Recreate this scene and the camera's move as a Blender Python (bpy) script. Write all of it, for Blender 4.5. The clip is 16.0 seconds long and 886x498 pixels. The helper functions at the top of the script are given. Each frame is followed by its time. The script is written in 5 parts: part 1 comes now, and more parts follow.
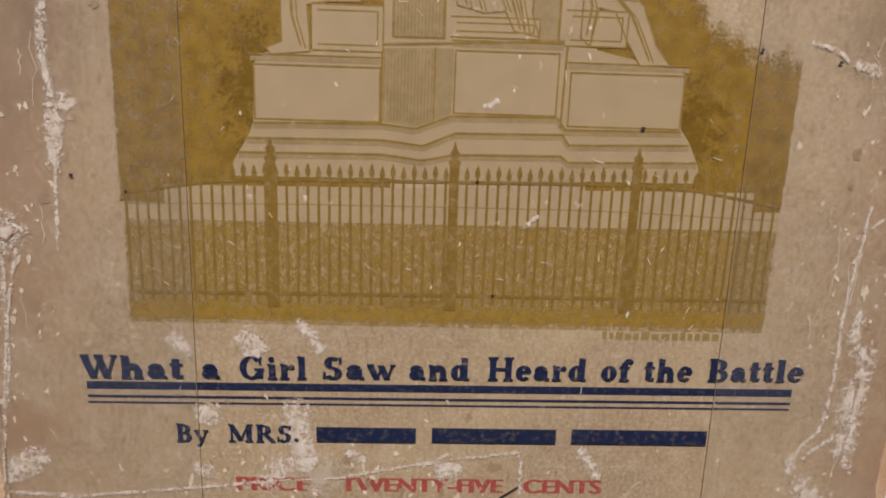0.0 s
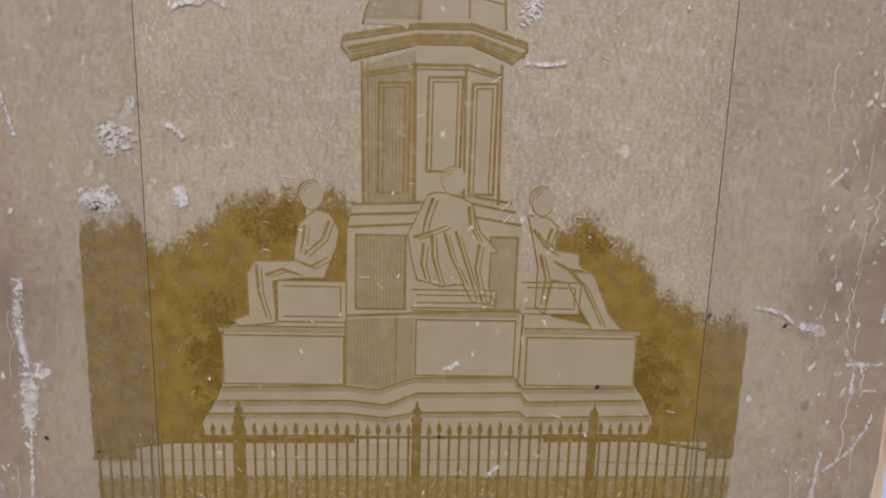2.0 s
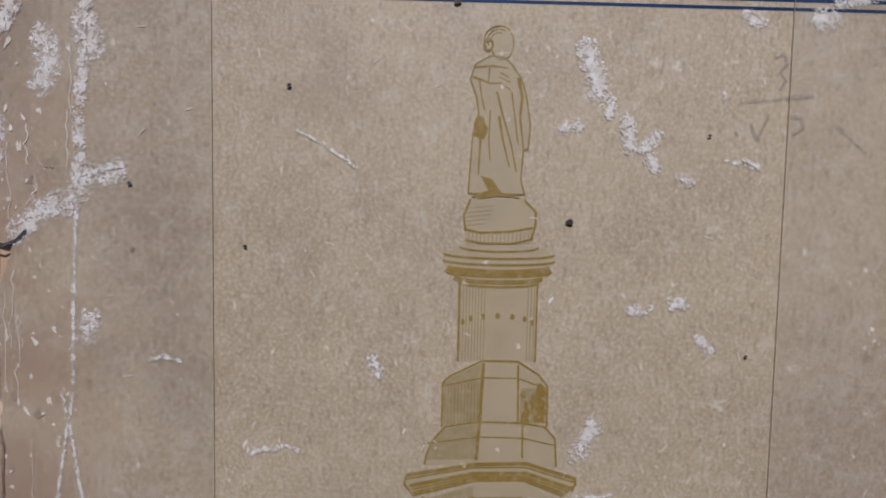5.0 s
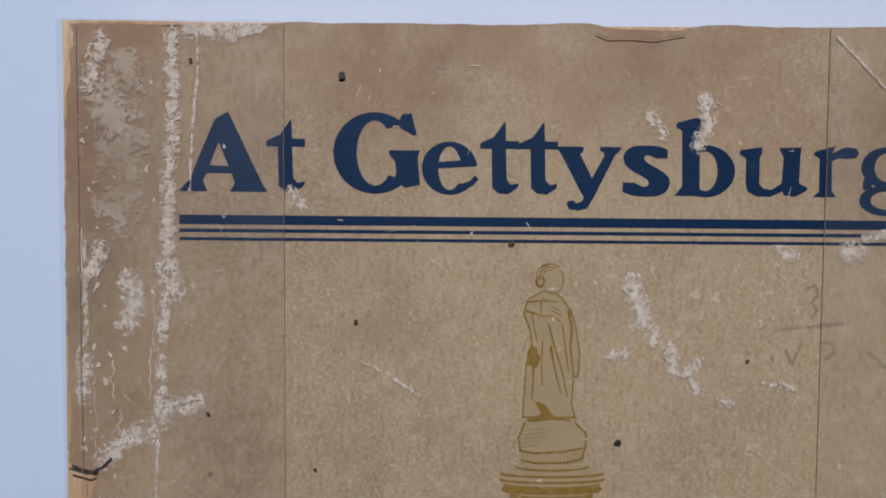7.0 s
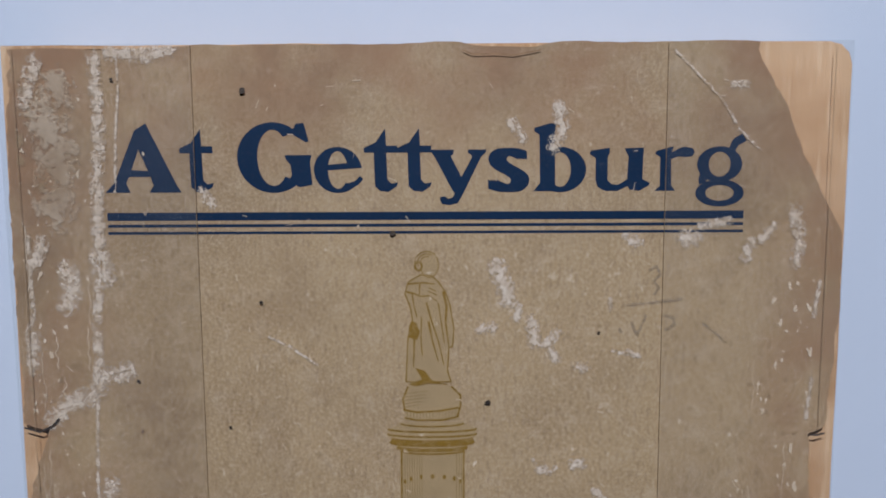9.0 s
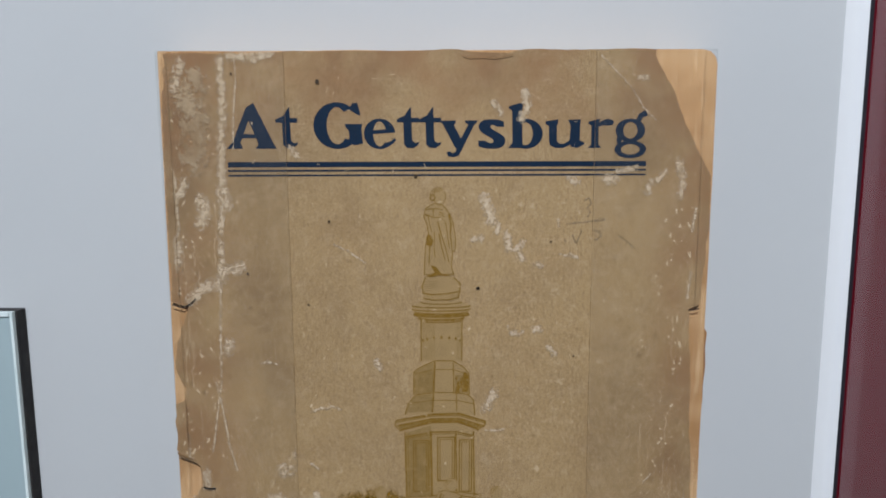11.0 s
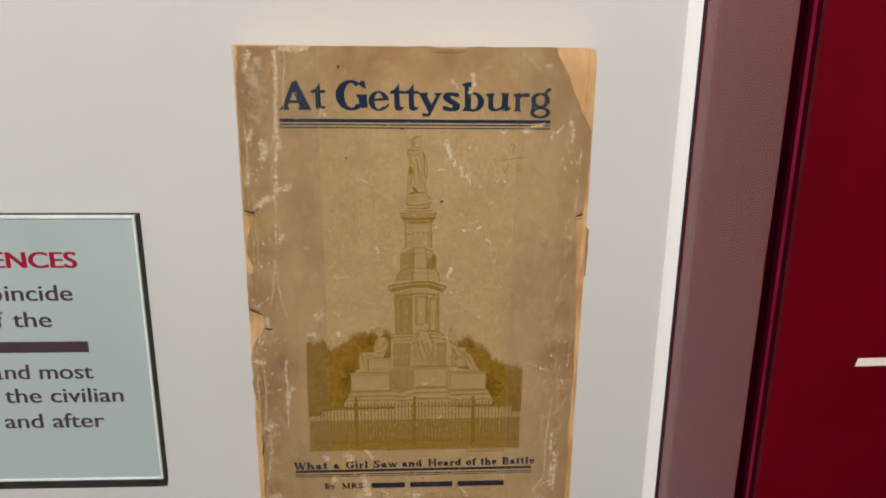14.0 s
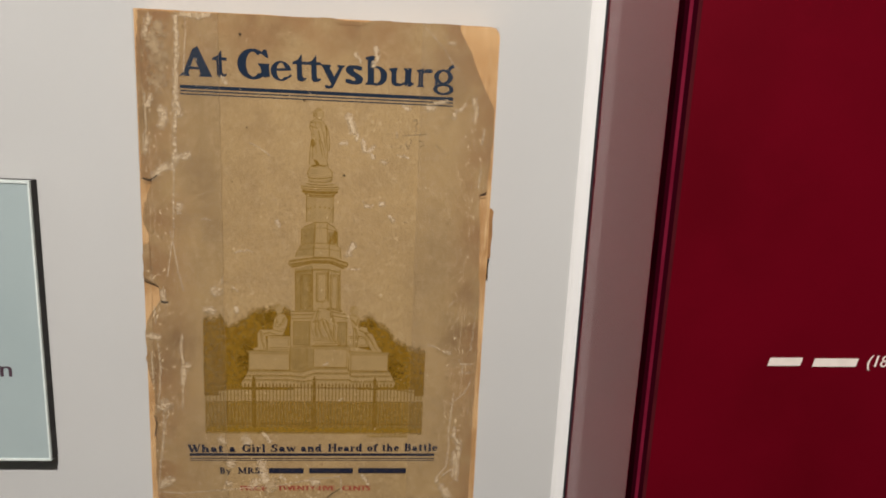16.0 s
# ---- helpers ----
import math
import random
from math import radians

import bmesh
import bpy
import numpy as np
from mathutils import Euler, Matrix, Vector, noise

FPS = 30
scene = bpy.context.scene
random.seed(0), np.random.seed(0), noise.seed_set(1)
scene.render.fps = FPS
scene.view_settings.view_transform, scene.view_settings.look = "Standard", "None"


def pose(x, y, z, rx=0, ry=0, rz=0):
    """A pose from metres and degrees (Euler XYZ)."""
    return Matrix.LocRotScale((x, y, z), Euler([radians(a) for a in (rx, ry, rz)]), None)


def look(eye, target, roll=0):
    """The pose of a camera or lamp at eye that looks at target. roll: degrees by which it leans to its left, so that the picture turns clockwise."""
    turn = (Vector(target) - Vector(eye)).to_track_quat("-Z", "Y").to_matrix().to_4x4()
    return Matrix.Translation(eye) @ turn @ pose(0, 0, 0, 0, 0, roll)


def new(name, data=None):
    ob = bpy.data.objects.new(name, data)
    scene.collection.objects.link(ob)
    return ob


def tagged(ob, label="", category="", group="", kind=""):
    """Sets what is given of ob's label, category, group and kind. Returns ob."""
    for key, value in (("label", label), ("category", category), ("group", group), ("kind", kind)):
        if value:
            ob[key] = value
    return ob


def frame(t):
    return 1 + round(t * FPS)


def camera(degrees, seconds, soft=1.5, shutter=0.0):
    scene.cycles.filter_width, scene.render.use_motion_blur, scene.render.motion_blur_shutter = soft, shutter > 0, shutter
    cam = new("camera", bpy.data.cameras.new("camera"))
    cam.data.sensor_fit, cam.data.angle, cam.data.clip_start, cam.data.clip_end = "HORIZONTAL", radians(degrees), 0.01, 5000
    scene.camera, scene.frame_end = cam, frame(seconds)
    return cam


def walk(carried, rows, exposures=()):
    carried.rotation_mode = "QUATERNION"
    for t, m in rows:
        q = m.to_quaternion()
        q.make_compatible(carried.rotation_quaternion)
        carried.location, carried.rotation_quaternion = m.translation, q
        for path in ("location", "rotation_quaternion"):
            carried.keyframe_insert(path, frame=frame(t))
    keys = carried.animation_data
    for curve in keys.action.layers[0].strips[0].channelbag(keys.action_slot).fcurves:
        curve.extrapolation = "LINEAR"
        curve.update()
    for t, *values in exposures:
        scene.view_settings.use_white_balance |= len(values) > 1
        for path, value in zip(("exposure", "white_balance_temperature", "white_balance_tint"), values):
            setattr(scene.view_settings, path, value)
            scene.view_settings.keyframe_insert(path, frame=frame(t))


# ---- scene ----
cam = camera(65.0, 16.0, soft=1.8)
ROWS = [  # seconds, place in metres, yaw, pitch, roll
    (0.0, -0.0052, -0.0877, 1.4297, -1.68, -13.30, -1.86),
    (0.5, -0.0036, -0.0864, 1.4389, -1.89, -13.18, -1.79),
    (1.0, -0.0024, -0.0860, 1.4476, -1.67, -13.33, -1.60),
    (1.5, -0.0024, -0.0840, 1.4541, -2.03, -12.83, -1.71),
    (2.0, -0.0012, -0.0849, 1.4600, -1.86, -11.33, -1.49),
    (2.5, -0.0019, -0.0852, 1.4679, -1.84, -10.18, -1.52),
    (3.0, -0.0016, -0.0828, 1.4751, -1.59, -9.69, -1.60),
    (3.5, -0.0013, -0.0831, 1.4797, -0.83, -7.57, -1.37),
    (4.0, -0.0038, -0.0836, 1.4873, -2.05, -5.93, -1.20),
    (4.5, -0.0060, -0.0842, 1.4932, -2.12, -4.56, -1.23),
    (5.0, -0.0083, -0.0859, 1.5037, -1.34, -4.45, -1.08),
    (5.2, -0.0124, -0.0861, 1.5055, -1.58, -3.76, -0.97),
    (7.3, -0.0154, -0.0907, 1.5325, -0.68, -2.64, -0.15),
    (7.5, -0.0117, -0.0898, 1.5331, -0.31, -3.03, -0.13),
    (8.0, -0.0008, -0.0873, 1.5335, -0.01, -3.34, 0.06),
    (8.5, 0.0056, -0.0906, 1.5344, 0.04, -4.35, 0.23),
    (9.0, 0.0025, -0.1050, 1.5351, -0.12, -5.73, 0.34),
    (9.2, 0.0001, -0.1121, 1.5323, -0.02, -6.69, 0.34),
    (11.3, 0.0002, -0.1706, 1.5327, -0.66, -8.60, 0.23),
    (11.5, -0.0005, -0.1776, 1.5360, -0.96, -9.69, 0.16),
    (12.0, -0.0036, -0.1908, 1.5322, -1.64, -10.43, -0.05),
    (12.5, -0.0057, -0.2056, 1.5366, -2.20, -11.47, -0.23),
    (13.0, -0.0046, -0.2251, 1.5454, -2.61, -13.10, -0.38),
    (13.5, -0.0018, -0.2398, 1.5535, -2.61, -14.20, -0.40),
    (14.0, -0.0008, -0.2505, 1.5506, -2.35, -15.19, -0.45),
    (14.5, 0.0033, -0.2537, 1.5433, -2.10, -15.23, -0.74),
    (15.0, 0.0047, -0.2545, 1.5332, -2.10, -14.86, -1.23),
    (15.5, 0.0102, -0.2562, 1.5251, -2.66, -13.80, -1.87),
    (16.0, 0.0269, -0.2553, 1.5290, -3.92, -12.07, -2.52),
]
EXPOSURES = [  # seconds, stops, kelvin, tint
    (0.0, 0.34, 5500, 22), (1.0, 0.32, 5050, 20), (2.5, 0.24, 4650, 20), (5.0, 0.12, 4600, 19), (7.3, -0.20, 5000, 17), (9.0, -0.22, 5000, 17),
    (11.5, -0.20, 5950, 11), (12.5, -0.06, 6600, 13), (14.0, -0.04, 6900, 15), (16.0, -0.04, 6950, 15),
]
walk(cam, [(t, pose(x, y, z, 90 + pitch, roll, yaw)) for t, x, y, z, yaw, pitch, roll in ROWS], EXPOSURES)

# ---- light ----
world = bpy.data.worlds.new("dim_gallery")
scene.world = world
world.use_nodes = True
world.node_tree.nodes["Background"].inputs[0].default_value = (0.6, 0.62, 0.65, 1)
world.node_tree.nodes["Background"].inputs[1].default_value = 0.05

SPOT_AT = Vector((-0.02, -0.98, 2.70))
spot = new("spot_light", bpy.data.lights.new("spot_light", "SPOT"))
spot.data.energy, spot.data.spot_size, spot.data.spot_blend = 158, radians(95), 1.0
spot.data.shadow_soft_size, spot.data.color = 0.0, (1.0, 0.97, 0.93)
spot.matrix_world = look(SPOT_AT, (-0.02, 0, 1.46))

# ---- sizes ----
MID = 1.46          # height of the middle of the book cover
COVER = 0.000       # depth of the cover's face
BOARD = 0.0135      # depth of the white board's face
WALL = 0.040        # depth of the red wall's face


def at(u, v, depth=COVER):
    """A place on the display from millimetres across and up."""
    return (u / 1000, depth, MID + v / 1000)


# ---- materials ----
class Mat:
    """A procedural material with a few shorthands."""

    def __init__(self, name, rough=0.6, metal=0.0, spec=0.5):
        self.m = bpy.data.materials.new(name)
        self.m.use_nodes = True
        self.t = self.m.node_tree
        self.b = self.t.nodes["Principled BSDF"]
        self.b.inputs["Roughness"].default_value = rough
        self.b.inputs["Metallic"].default_value = metal
        self.b.inputs["Specular IOR Level"].default_value = spec
        self.co = self.t.nodes.new("ShaderNodeTexCoord").outputs["Object"]

    def link(self, a, b):
        self.t.links.new(a, b)

    def noise(self, scale, detail=4.0, stretch=(1, 1, 1), rough=0.55, distort=0.0, shift=0.0):
        mp = self.t.nodes.new("ShaderNodeMapping")
        mp.inputs["Scale"].default_value = stretch
        mp.inputs["Location"].default_value = (shift, shift * 0.7, shift * 1.3)
        self.link(self.co, mp.inputs[0])
        n = self.t.nodes.new("ShaderNodeTexNoise")
        n.inputs["Scale"].default_value, n.inputs["Detail"].default_value = scale, detail
        n.inputs["Roughness"].default_value, n.inputs["Distortion"].default_value = rough, distort
        self.link(mp.outputs[0], n.inputs["Vector"])
        return n.outputs[0]

    def ramp(self, value, lo, hi, a=0.0, b=1.0):
        r = self.t.nodes.new("ShaderNodeMapRange")
        r.interpolation_type = "SMOOTHSTEP"
        for i, v in ((1, lo), (2, hi), (3, a), (4, b)):
            r.inputs[i].default_value = v
        self.link(value, r.inputs[0])
        return r.outputs[0]

    def mul(self, a, b):
        m = self.t.nodes.new("ShaderNodeMath")
        m.operation = "MULTIPLY"
        self.link(a, m.inputs[0])
        if isinstance(b, float):
            m.inputs[1].default_value = b
        else:
            self.link(b, m.inputs[1])
        return m.outputs[0]

    def mix(self, fac, a, b, blend="MIX"):
        m = self.t.nodes.new("ShaderNodeMix")
        m.data_type, m.blend_type = "RGBA", blend
        for value, sock in ((fac, m.inputs[0]), (a, m.inputs[6]), (b, m.inputs[7])):
            if isinstance(value, (tuple, list)):
                sock.default_value = (*value, 1)
            elif isinstance(value, (int, float)):
                sock.default_value = value
            else:
                self.link(value, sock)
        return m.outputs[2]

    def color(self, c):
        if isinstance(c, tuple):
            self.b.inputs["Base Color"].default_value = (*c, 1)
        else:
            self.link(c, self.b.inputs["Base Color"])
        return self

    def bump(self, height, strength=0.3, distance=0.0003):
        n = self.t.nodes.new("ShaderNodeBump")
        n.inputs["Strength"].default_value, n.inputs["Distance"].default_value = strength, distance
        self.link(height, n.inputs["Height"])
        self.link(n.outputs[0], self.b.inputs["Normal"])
        return self


PAPER = (0.345, 0.233, 0.102)
PAPER_DARK = (0.155, 0.092, 0.040)
PAPER_PALE = (0.60, 0.47, 0.29)


def aged(m, base, dark, pale, wear=1.0):
    """Old soft paper: broad browning, cloudy dirt, fibres, rubbed pale spots and scratches."""
    c = m.mix(m.ramp(m.noise(22, 4, shift=3.1, distort=0.8), 0.40, 0.70, 0.0, 0.32), base, dark)
    c = m.mix(m.ramp(m.noise(75, 6, shift=1.7, distort=0.5), 0.42, 0.72, 0.0, 0.22), c, dark)
    c = m.mix(m.ramp(m.noise(300, 7, shift=0.6, rough=0.7), 0.46, 0.74, 0.0, 0.26), c, pale)
    c = m.mix(m.ramp(m.noise(2100, 4, rough=0.7), 0.42, 0.70, 0.0, 0.34), c, pale)
    c = m.mix(m.ramp(m.noise(1500, 5, (1, 1, 0.4), shift=5.0), 0.50, 0.70, 0.0, 0.36), c, dark)
    rub = m.mul(m.ramp(m.noise(420, 8, shift=8.0, distort=0.9, rough=0.7), 0.58, 0.66), m.ramp(m.noise(38, 3, shift=2.2), 0.46, 0.62))
    c = m.mix(m.mul(rub, 0.5 * wear), c, pale)
    nick = m.mul(m.ramp(m.noise(900, 5, (1, 1, 0.6), shift=4.4), 0.64, 0.70), m.ramp(m.noise(55, 2, shift=6.0), 0.46, 0.58))
    c = m.mix(m.mul(nick, 0.6 * wear), c, pale)
    fox = m.mul(m.ramp(m.noise(330, 2, shift=11.0), 0.72, 0.76), m.ramp(m.noise(30, 2, shift=12.0), 0.45, 0.6))
    c = m.mix(m.mul(fox, 0.8), c, (0.11, 0.065, 0.035))
    return c


def make_paper():
    m = Mat("aged_tan_cover_paper", 0.62, spec=0.3)
    c = aged(m, PAPER, PAPER_DARK, PAPER_PALE)
    geo, sep = m.t.nodes.new("ShaderNodeNewGeometry"), m.t.nodes.new("ShaderNodeSeparateXYZ")
    m.link(geo.outputs["Position"], sep.inputs[0])
    tone = m.ramp(m.noise(70, 5, shift=13.0), 0.30, 0.62)
    brown = (0.26, 0.138, 0.058)     # handled edges browned by fingers and acid
    for value, lo, hi in ((sep.outputs[2], MID + 0.070, MID + 0.094), (sep.outputs[0], -0.040, -0.062), (sep.outputs[0], 0.046, 0.062)):
        c = m.mix(m.mul(m.mul(m.ramp(value, min(lo, hi), max(lo, hi), float(lo > hi), float(lo < hi)), tone), 0.75), c, brown)
    soiled = m.t.nodes.new("ShaderNodeAttribute")
    soiled.attribute_name = "soil"
    c = m.mix(m.mul(m.mul(soiled.outputs["Fac"], m.ramp(m.noise(120, 6, shift=4.0, rough=0.65), 0.32, 0.62)), 0.85), c, (0.16, 0.092, 0.040))
    m.color(c)
    return m.bump(m.noise(1100, 5), 0.14, 0.0001).m


def make_ink(name, ink, paper=PAPER, worn=0.55, stipple=0.0, rough=0.55):
    m = Mat(name, rough, spec=0.3)
    c = m.mix(m.ramp(m.noise(240, 4, shift=9.0), 0.3, 0.8, 0.0, 0.35), ink, tuple(0.6 * v for v in ink))
    if stipple:
        c = m.mix(m.ramp(m.noise(650, 6, rough=0.75), 0.44, 0.70, 0.0, stipple), c, paper)
    c = m.mix(m.ramp(m.noise(1600, 3), 0.5, 0.75, 0.0, worn * 0.7), c, paper)
    c = m.mix(m.ramp(m.noise(500, 4, shift=4.4), 0.64, 0.74, 0.0, worn), c, PAPER_PALE)
    return m.color(c).bump(m.noise(1100, 5), 0.2, 0.00012).m


def make_plain(name, c, c2, scale=60.0, rough=0.5, spec=0.5, fine=900.0, relief=0.15, dist=0.0002):
    m = Mat(name, rough, spec=spec)
    col = m.mix(m.ramp(m.noise(scale, 4), 0.3, 0.75), c, c2)
    col = m.mix(m.ramp(m.noise(fine, 3), 0.45, 0.8, 0.0, 0.25), col, c2)
    return m.color(col).bump(m.noise(fine, 4), relief, dist).m


def make_ragged(name, c, c2, solid=0.9, ragged=1.5, scale=520.0, soft=0.10, fine=0.45, rough=0.8):
    """A layer that breaks up towards its rim: rubbed fibre, soiling or stippled ink, by the amount kept on its mesh."""
    m = Mat(name, rough, spec=0.2)
    amount = m.t.nodes.new("ShaderNodeAttribute")
    amount.attribute_name = "amount"
    total = amount.outputs["Fac"]
    for n, k in ((m.noise(scale, 7, rough=0.68, distort=0.4, shift=2.0), ragged), (m.noise(scale * 4.5, 4, rough=0.7, shift=6.0), ragged * fine)):
        mid = m.t.nodes.new("ShaderNodeMath")
        mid.operation, mid.inputs[1].default_value, mid.inputs[2].default_value = "MULTIPLY_ADD", k, -0.5 * k
        m.link(n, mid.inputs[0])
        add = m.t.nodes.new("ShaderNodeMath")
        add.operation = "ADD"
        m.link(total, add.inputs[0]), m.link(m.mul(mid.outputs[0], m.ramp(amount.outputs["Fac"], 0.0, 0.35)), add.inputs[1])
        total = add.outputs[0]
    m.color(m.mix(m.ramp(m.noise(scale * 0.8, 5, shift=3.3), 0.35, 0.7), c, c2))
    m.link(m.ramp(total, 0.5 - soft, 0.5 + soft, 0.0, solid), m.b.inputs["Alpha"])
    return m.m


def make_pages():
    m = Mat("cream_page_edges", 0.75, spec=0.2)
    c = m.mix(m.ramp(m.noise(60, 4), 0.35, 0.7), (0.60, 0.38, 0.18), (0.40, 0.22, 0.085))
    c = m.mix(m.ramp(m.noise(300, 5, (3, 1, 0.25)), 0.5, 0.72, 0.0, 0.6), c, (0.74, 0.52, 0.28))
    return m.color(c).bump(m.noise(700, 4, (4, 1, 0.3)), 0.4, 0.0003).m


def make_film():
    """Clear polyester: lets nearly all through, with a faint grey haze and a gloss."""
    m = Mat("clear_polyester_film", 0.12)
    out = m.t.nodes["Material Output"]
    clear = m.t.nodes.new("ShaderNodeBsdfTransparent")
    clear.inputs[0].default_value = (0.91, 0.913, 0.905, 1)
    haze = m.t.nodes.new("ShaderNodeBsdfDiffuse")
    haze.inputs[0].default_value = (0.55, 0.53, 0.50, 1)
    gloss = m.t.nodes.new("ShaderNodeBsdfGlossy")
    gloss.inputs["Roughness"].default_value = 0.12
    bump = m.t.nodes.new("ShaderNodeBump")
    bump.inputs["Strength"].default_value, bump.inputs["Distance"].default_value = 0.15, 0.0004
    m.link(m.noise(60, 2), bump.inputs["Height"])
    m.link(bump.outputs[0], gloss.inputs["Normal"])
    a, b = m.t.nodes.new("ShaderNodeMixShader"), m.t.nodes.new("ShaderNodeMixShader")
    m.link(m.ramp(m.noise(90, 3), 0.3, 0.8, 0.02, 0.045), a.inputs[0])
    m.link(clear.outputs[0], a.inputs[1]), m.link(haze.outputs[0], a.inputs[2])
    fres = m.t.nodes.new("ShaderNodeFresnel")
    fres.inputs[0].default_value = 1.2
    m.link(fres.outputs[0], b.inputs[0]), m.link(a.outputs[0], b.inputs[1]), m.link(gloss.outputs[0], b.inputs[2])
    m.link(b.outputs[0], out.inputs[0])
    return m.m


def make_pane(name, gloss, ior=1.95):
    """A pane's skin: clear, with the mirror gloss that grows towards grazing views."""
    m = Mat(name)
    out = m.t.nodes["Material Output"]
    clear = m.t.nodes.new("ShaderNodeBsdfTransparent")
    clear.inputs[0].default_value = (0.975, 0.975, 0.975, 1)
    if not gloss:
        m.link(clear.outputs[0], out.inputs[0])
        return m.m
    shine = m.t.nodes.new("ShaderNodeBsdfGlossy")
    shine.inputs["Roughness"].default_value = 0.02
    fres = m.t.nodes.new("ShaderNodeFresnel")
    fres.inputs[0].default_value = ior
    mix = m.t.nodes.new("ShaderNodeMixShader")
    m.link(fres.outputs[0], mix.inputs[0]), m.link(clear.outputs[0], mix.inputs[1]), m.link(shine.outputs[0], mix.inputs[2])
    m.link(mix.outputs[0], out.inputs[0])
    return m.m


def make_glow(name, c, power):
    m = Mat(name)
    m.b.inputs["Emission Color"].default_value = (*c, 1)
    m.b.inputs["Emission Strength"].default_value = power
    return m.color((0.8, 0.8, 0.8)).m


paper = make_paper()
gold = make_ink("ochre_ink", (0.205, 0.113, 0.009), worn=0.4, stipple=0.4)
deep_gold = make_ink("deep_ochre_ink", (0.175, 0.095, 0.006), worn=0.35, stipple=0.35)
gold_soft = make_ink("pale_ochre_ink", (0.24, 0.15, 0.036), worn=0.3)
stone_ink = make_ink("bare_stone_tint", (0.335, 0.230, 0.098), worn=0.75, stipple=0.5)
stone_shade = make_ink("shaded_stone_tint", (0.26, 0.172, 0.06), worn=0.5, stipple=0.45)
navy = make_ink("navy_ink", (0.003, 0.016, 0.040), worn=0.05, rough=0.5)
black_ink = make_ink("blue_black_ink", (0.012, 0.016, 0.035), worn=0.3, rough=0.4)
red_ink = make_ink("faded_red_ink", (0.30, 0.055, 0.035), worn=0.65)
pencil = make_ink("pencil_graphite", (0.20, 0.16, 0.12), worn=0.8)
crease_pale = make_plain("rubbed_paper_fibre", (0.62, 0.49, 0.31), (0.45, 0.33, 0.18), 300, 0.8, 0.2)
speck_dark = make_plain("dark_speck", (0.03, 0.022, 0.015), (0.07, 0.05, 0.03), 900, 0.7, 0.2)
crack_brown = make_plain("torn_edge_brown", (0.16, 0.085, 0.035), (0.30, 0.17, 0.07), 500, 0.8, 0.2)
soil = make_ink("brown_soil", (0.27, 0.175, 0.08), worn=0.7)
pages = make_pages()
rubbed_pale = make_ragged("rubbed_paper_flake", (0.70, 0.57, 0.39), (0.54, 0.41, 0.25), 0.76, 3.7, 900, 0.30, 0.9)
rubbed_soft = make_ragged("faintly_rubbed_paper", (0.56, 0.43, 0.26), (0.40, 0.28, 0.15), 0.6, 4.2, 300, 0.25, 0.6)
pencil_soft = make_ragged("pencil_rub", (0.14, 0.11, 0.085), (0.18, 0.14, 0.10), 0.28, 2.2, 900, 0.35)
tree_ink = make_ragged("stippled_tree_ink", (0.265, 0.146, 0.010), (0.195, 0.100, 0.003), 0.80, 1.8, 620, 0.40, 0.8, 0.55)
tree_deep = make_ragged("dense_tree_ink", (0.195, 0.102, 0.004), (0.16, 0.082, 0.003), 0.6, 2.6, 420, 0.3, 0.7, 0.55)
lawn_ink = make_ragged("stippled_lawn_ink", (0.300, 0.172, 0.013), (0.245, 0.134, 0.006), 0.74, 1.7, 1000, 0.45, 0.8, 0.55)
back_cover = make_plain("brown_back_cover", (0.34, 0.18, 0.07), (0.20, 0.10, 0.04), 200, 0.7, 0.3)
film = make_film()
film_edge = make_plain("film_edge_grey", (0.30, 0.205, 0.10), (0.25, 0.165, 0.085), 300, 0.3, 0.5)
front_gloss = make_pane("glossy_front_skin", True, 1.25)
# dark, brown and red refractions of the clear acrylic corner, set as flat colours
corner_dark = make_plain("painted_dark_refraction", (0.022, 0.0008, 0.004), (0.03, 0.001, 0.005), 60, 0.6, 0.0)
corner_brown = make_plain("painted_brown_refraction", (0.075, 0.008, 0.012), (0.05, 0.004, 0.008), 60, 0.4, 0.1)
corner_red = make_plain("painted_red_refraction", (0.17, 0.010, 0.030), (0.11, 0.004, 0.016), 60, 0.3, 0.2)
pane_gloss, pane_clear = make_pane("glossy_acrylic_skin", True), make_pane("clear_acrylic_skin", False)
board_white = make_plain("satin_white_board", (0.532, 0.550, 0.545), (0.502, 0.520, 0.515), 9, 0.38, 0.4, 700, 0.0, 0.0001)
# paler than the board: the lit band along its edge, put into the colour
edge_lit_white = make_plain("painted_lit_edge_white", (0.78, 0.80, 0.80), (0.75, 0.77, 0.77), 20, 0.25, 0.5, 700, 0.0, 0.0001)
gasket = make_plain("black_gasket", (0.012, 0.012, 0.016), (0.02, 0.02, 0.025), 200, 0.5)
red_wall = make_plain("glossy_crimson_paint", (0.125, 0.0012, 0.008), (0.10, 0.001, 0.006), 14, 0.28, 0.45, 500, 0.0, 0.0001)
teal = make_plain("pale_teal_print", (0.37, 0.46, 0.47), (0.34, 0.43, 0.44), 20, 0.3, 0.45, 600, 0.0, 0.0001)
teal_edge = make_plain("pale_acrylic_edge", (0.72, 0.80, 0.78), (0.60, 0.70, 0.68), 200, 0.25)
black_core = make_plain("black_panel_core", (0.012, 0.011, 0.011), (0.035, 0.032, 0.03), 260, 0.7, 0.3, 700, 0.6, 0.0006)
plum_print = make_plain("dark_plum_print", (0.055, 0.032, 0.045), (0.07, 0.04, 0.055), 200, 0.4)
crimson_print = make_plain("crimson_print", (0.30, 0.008, 0.03), (0.26, 0.006, 0.025), 200, 0.4)
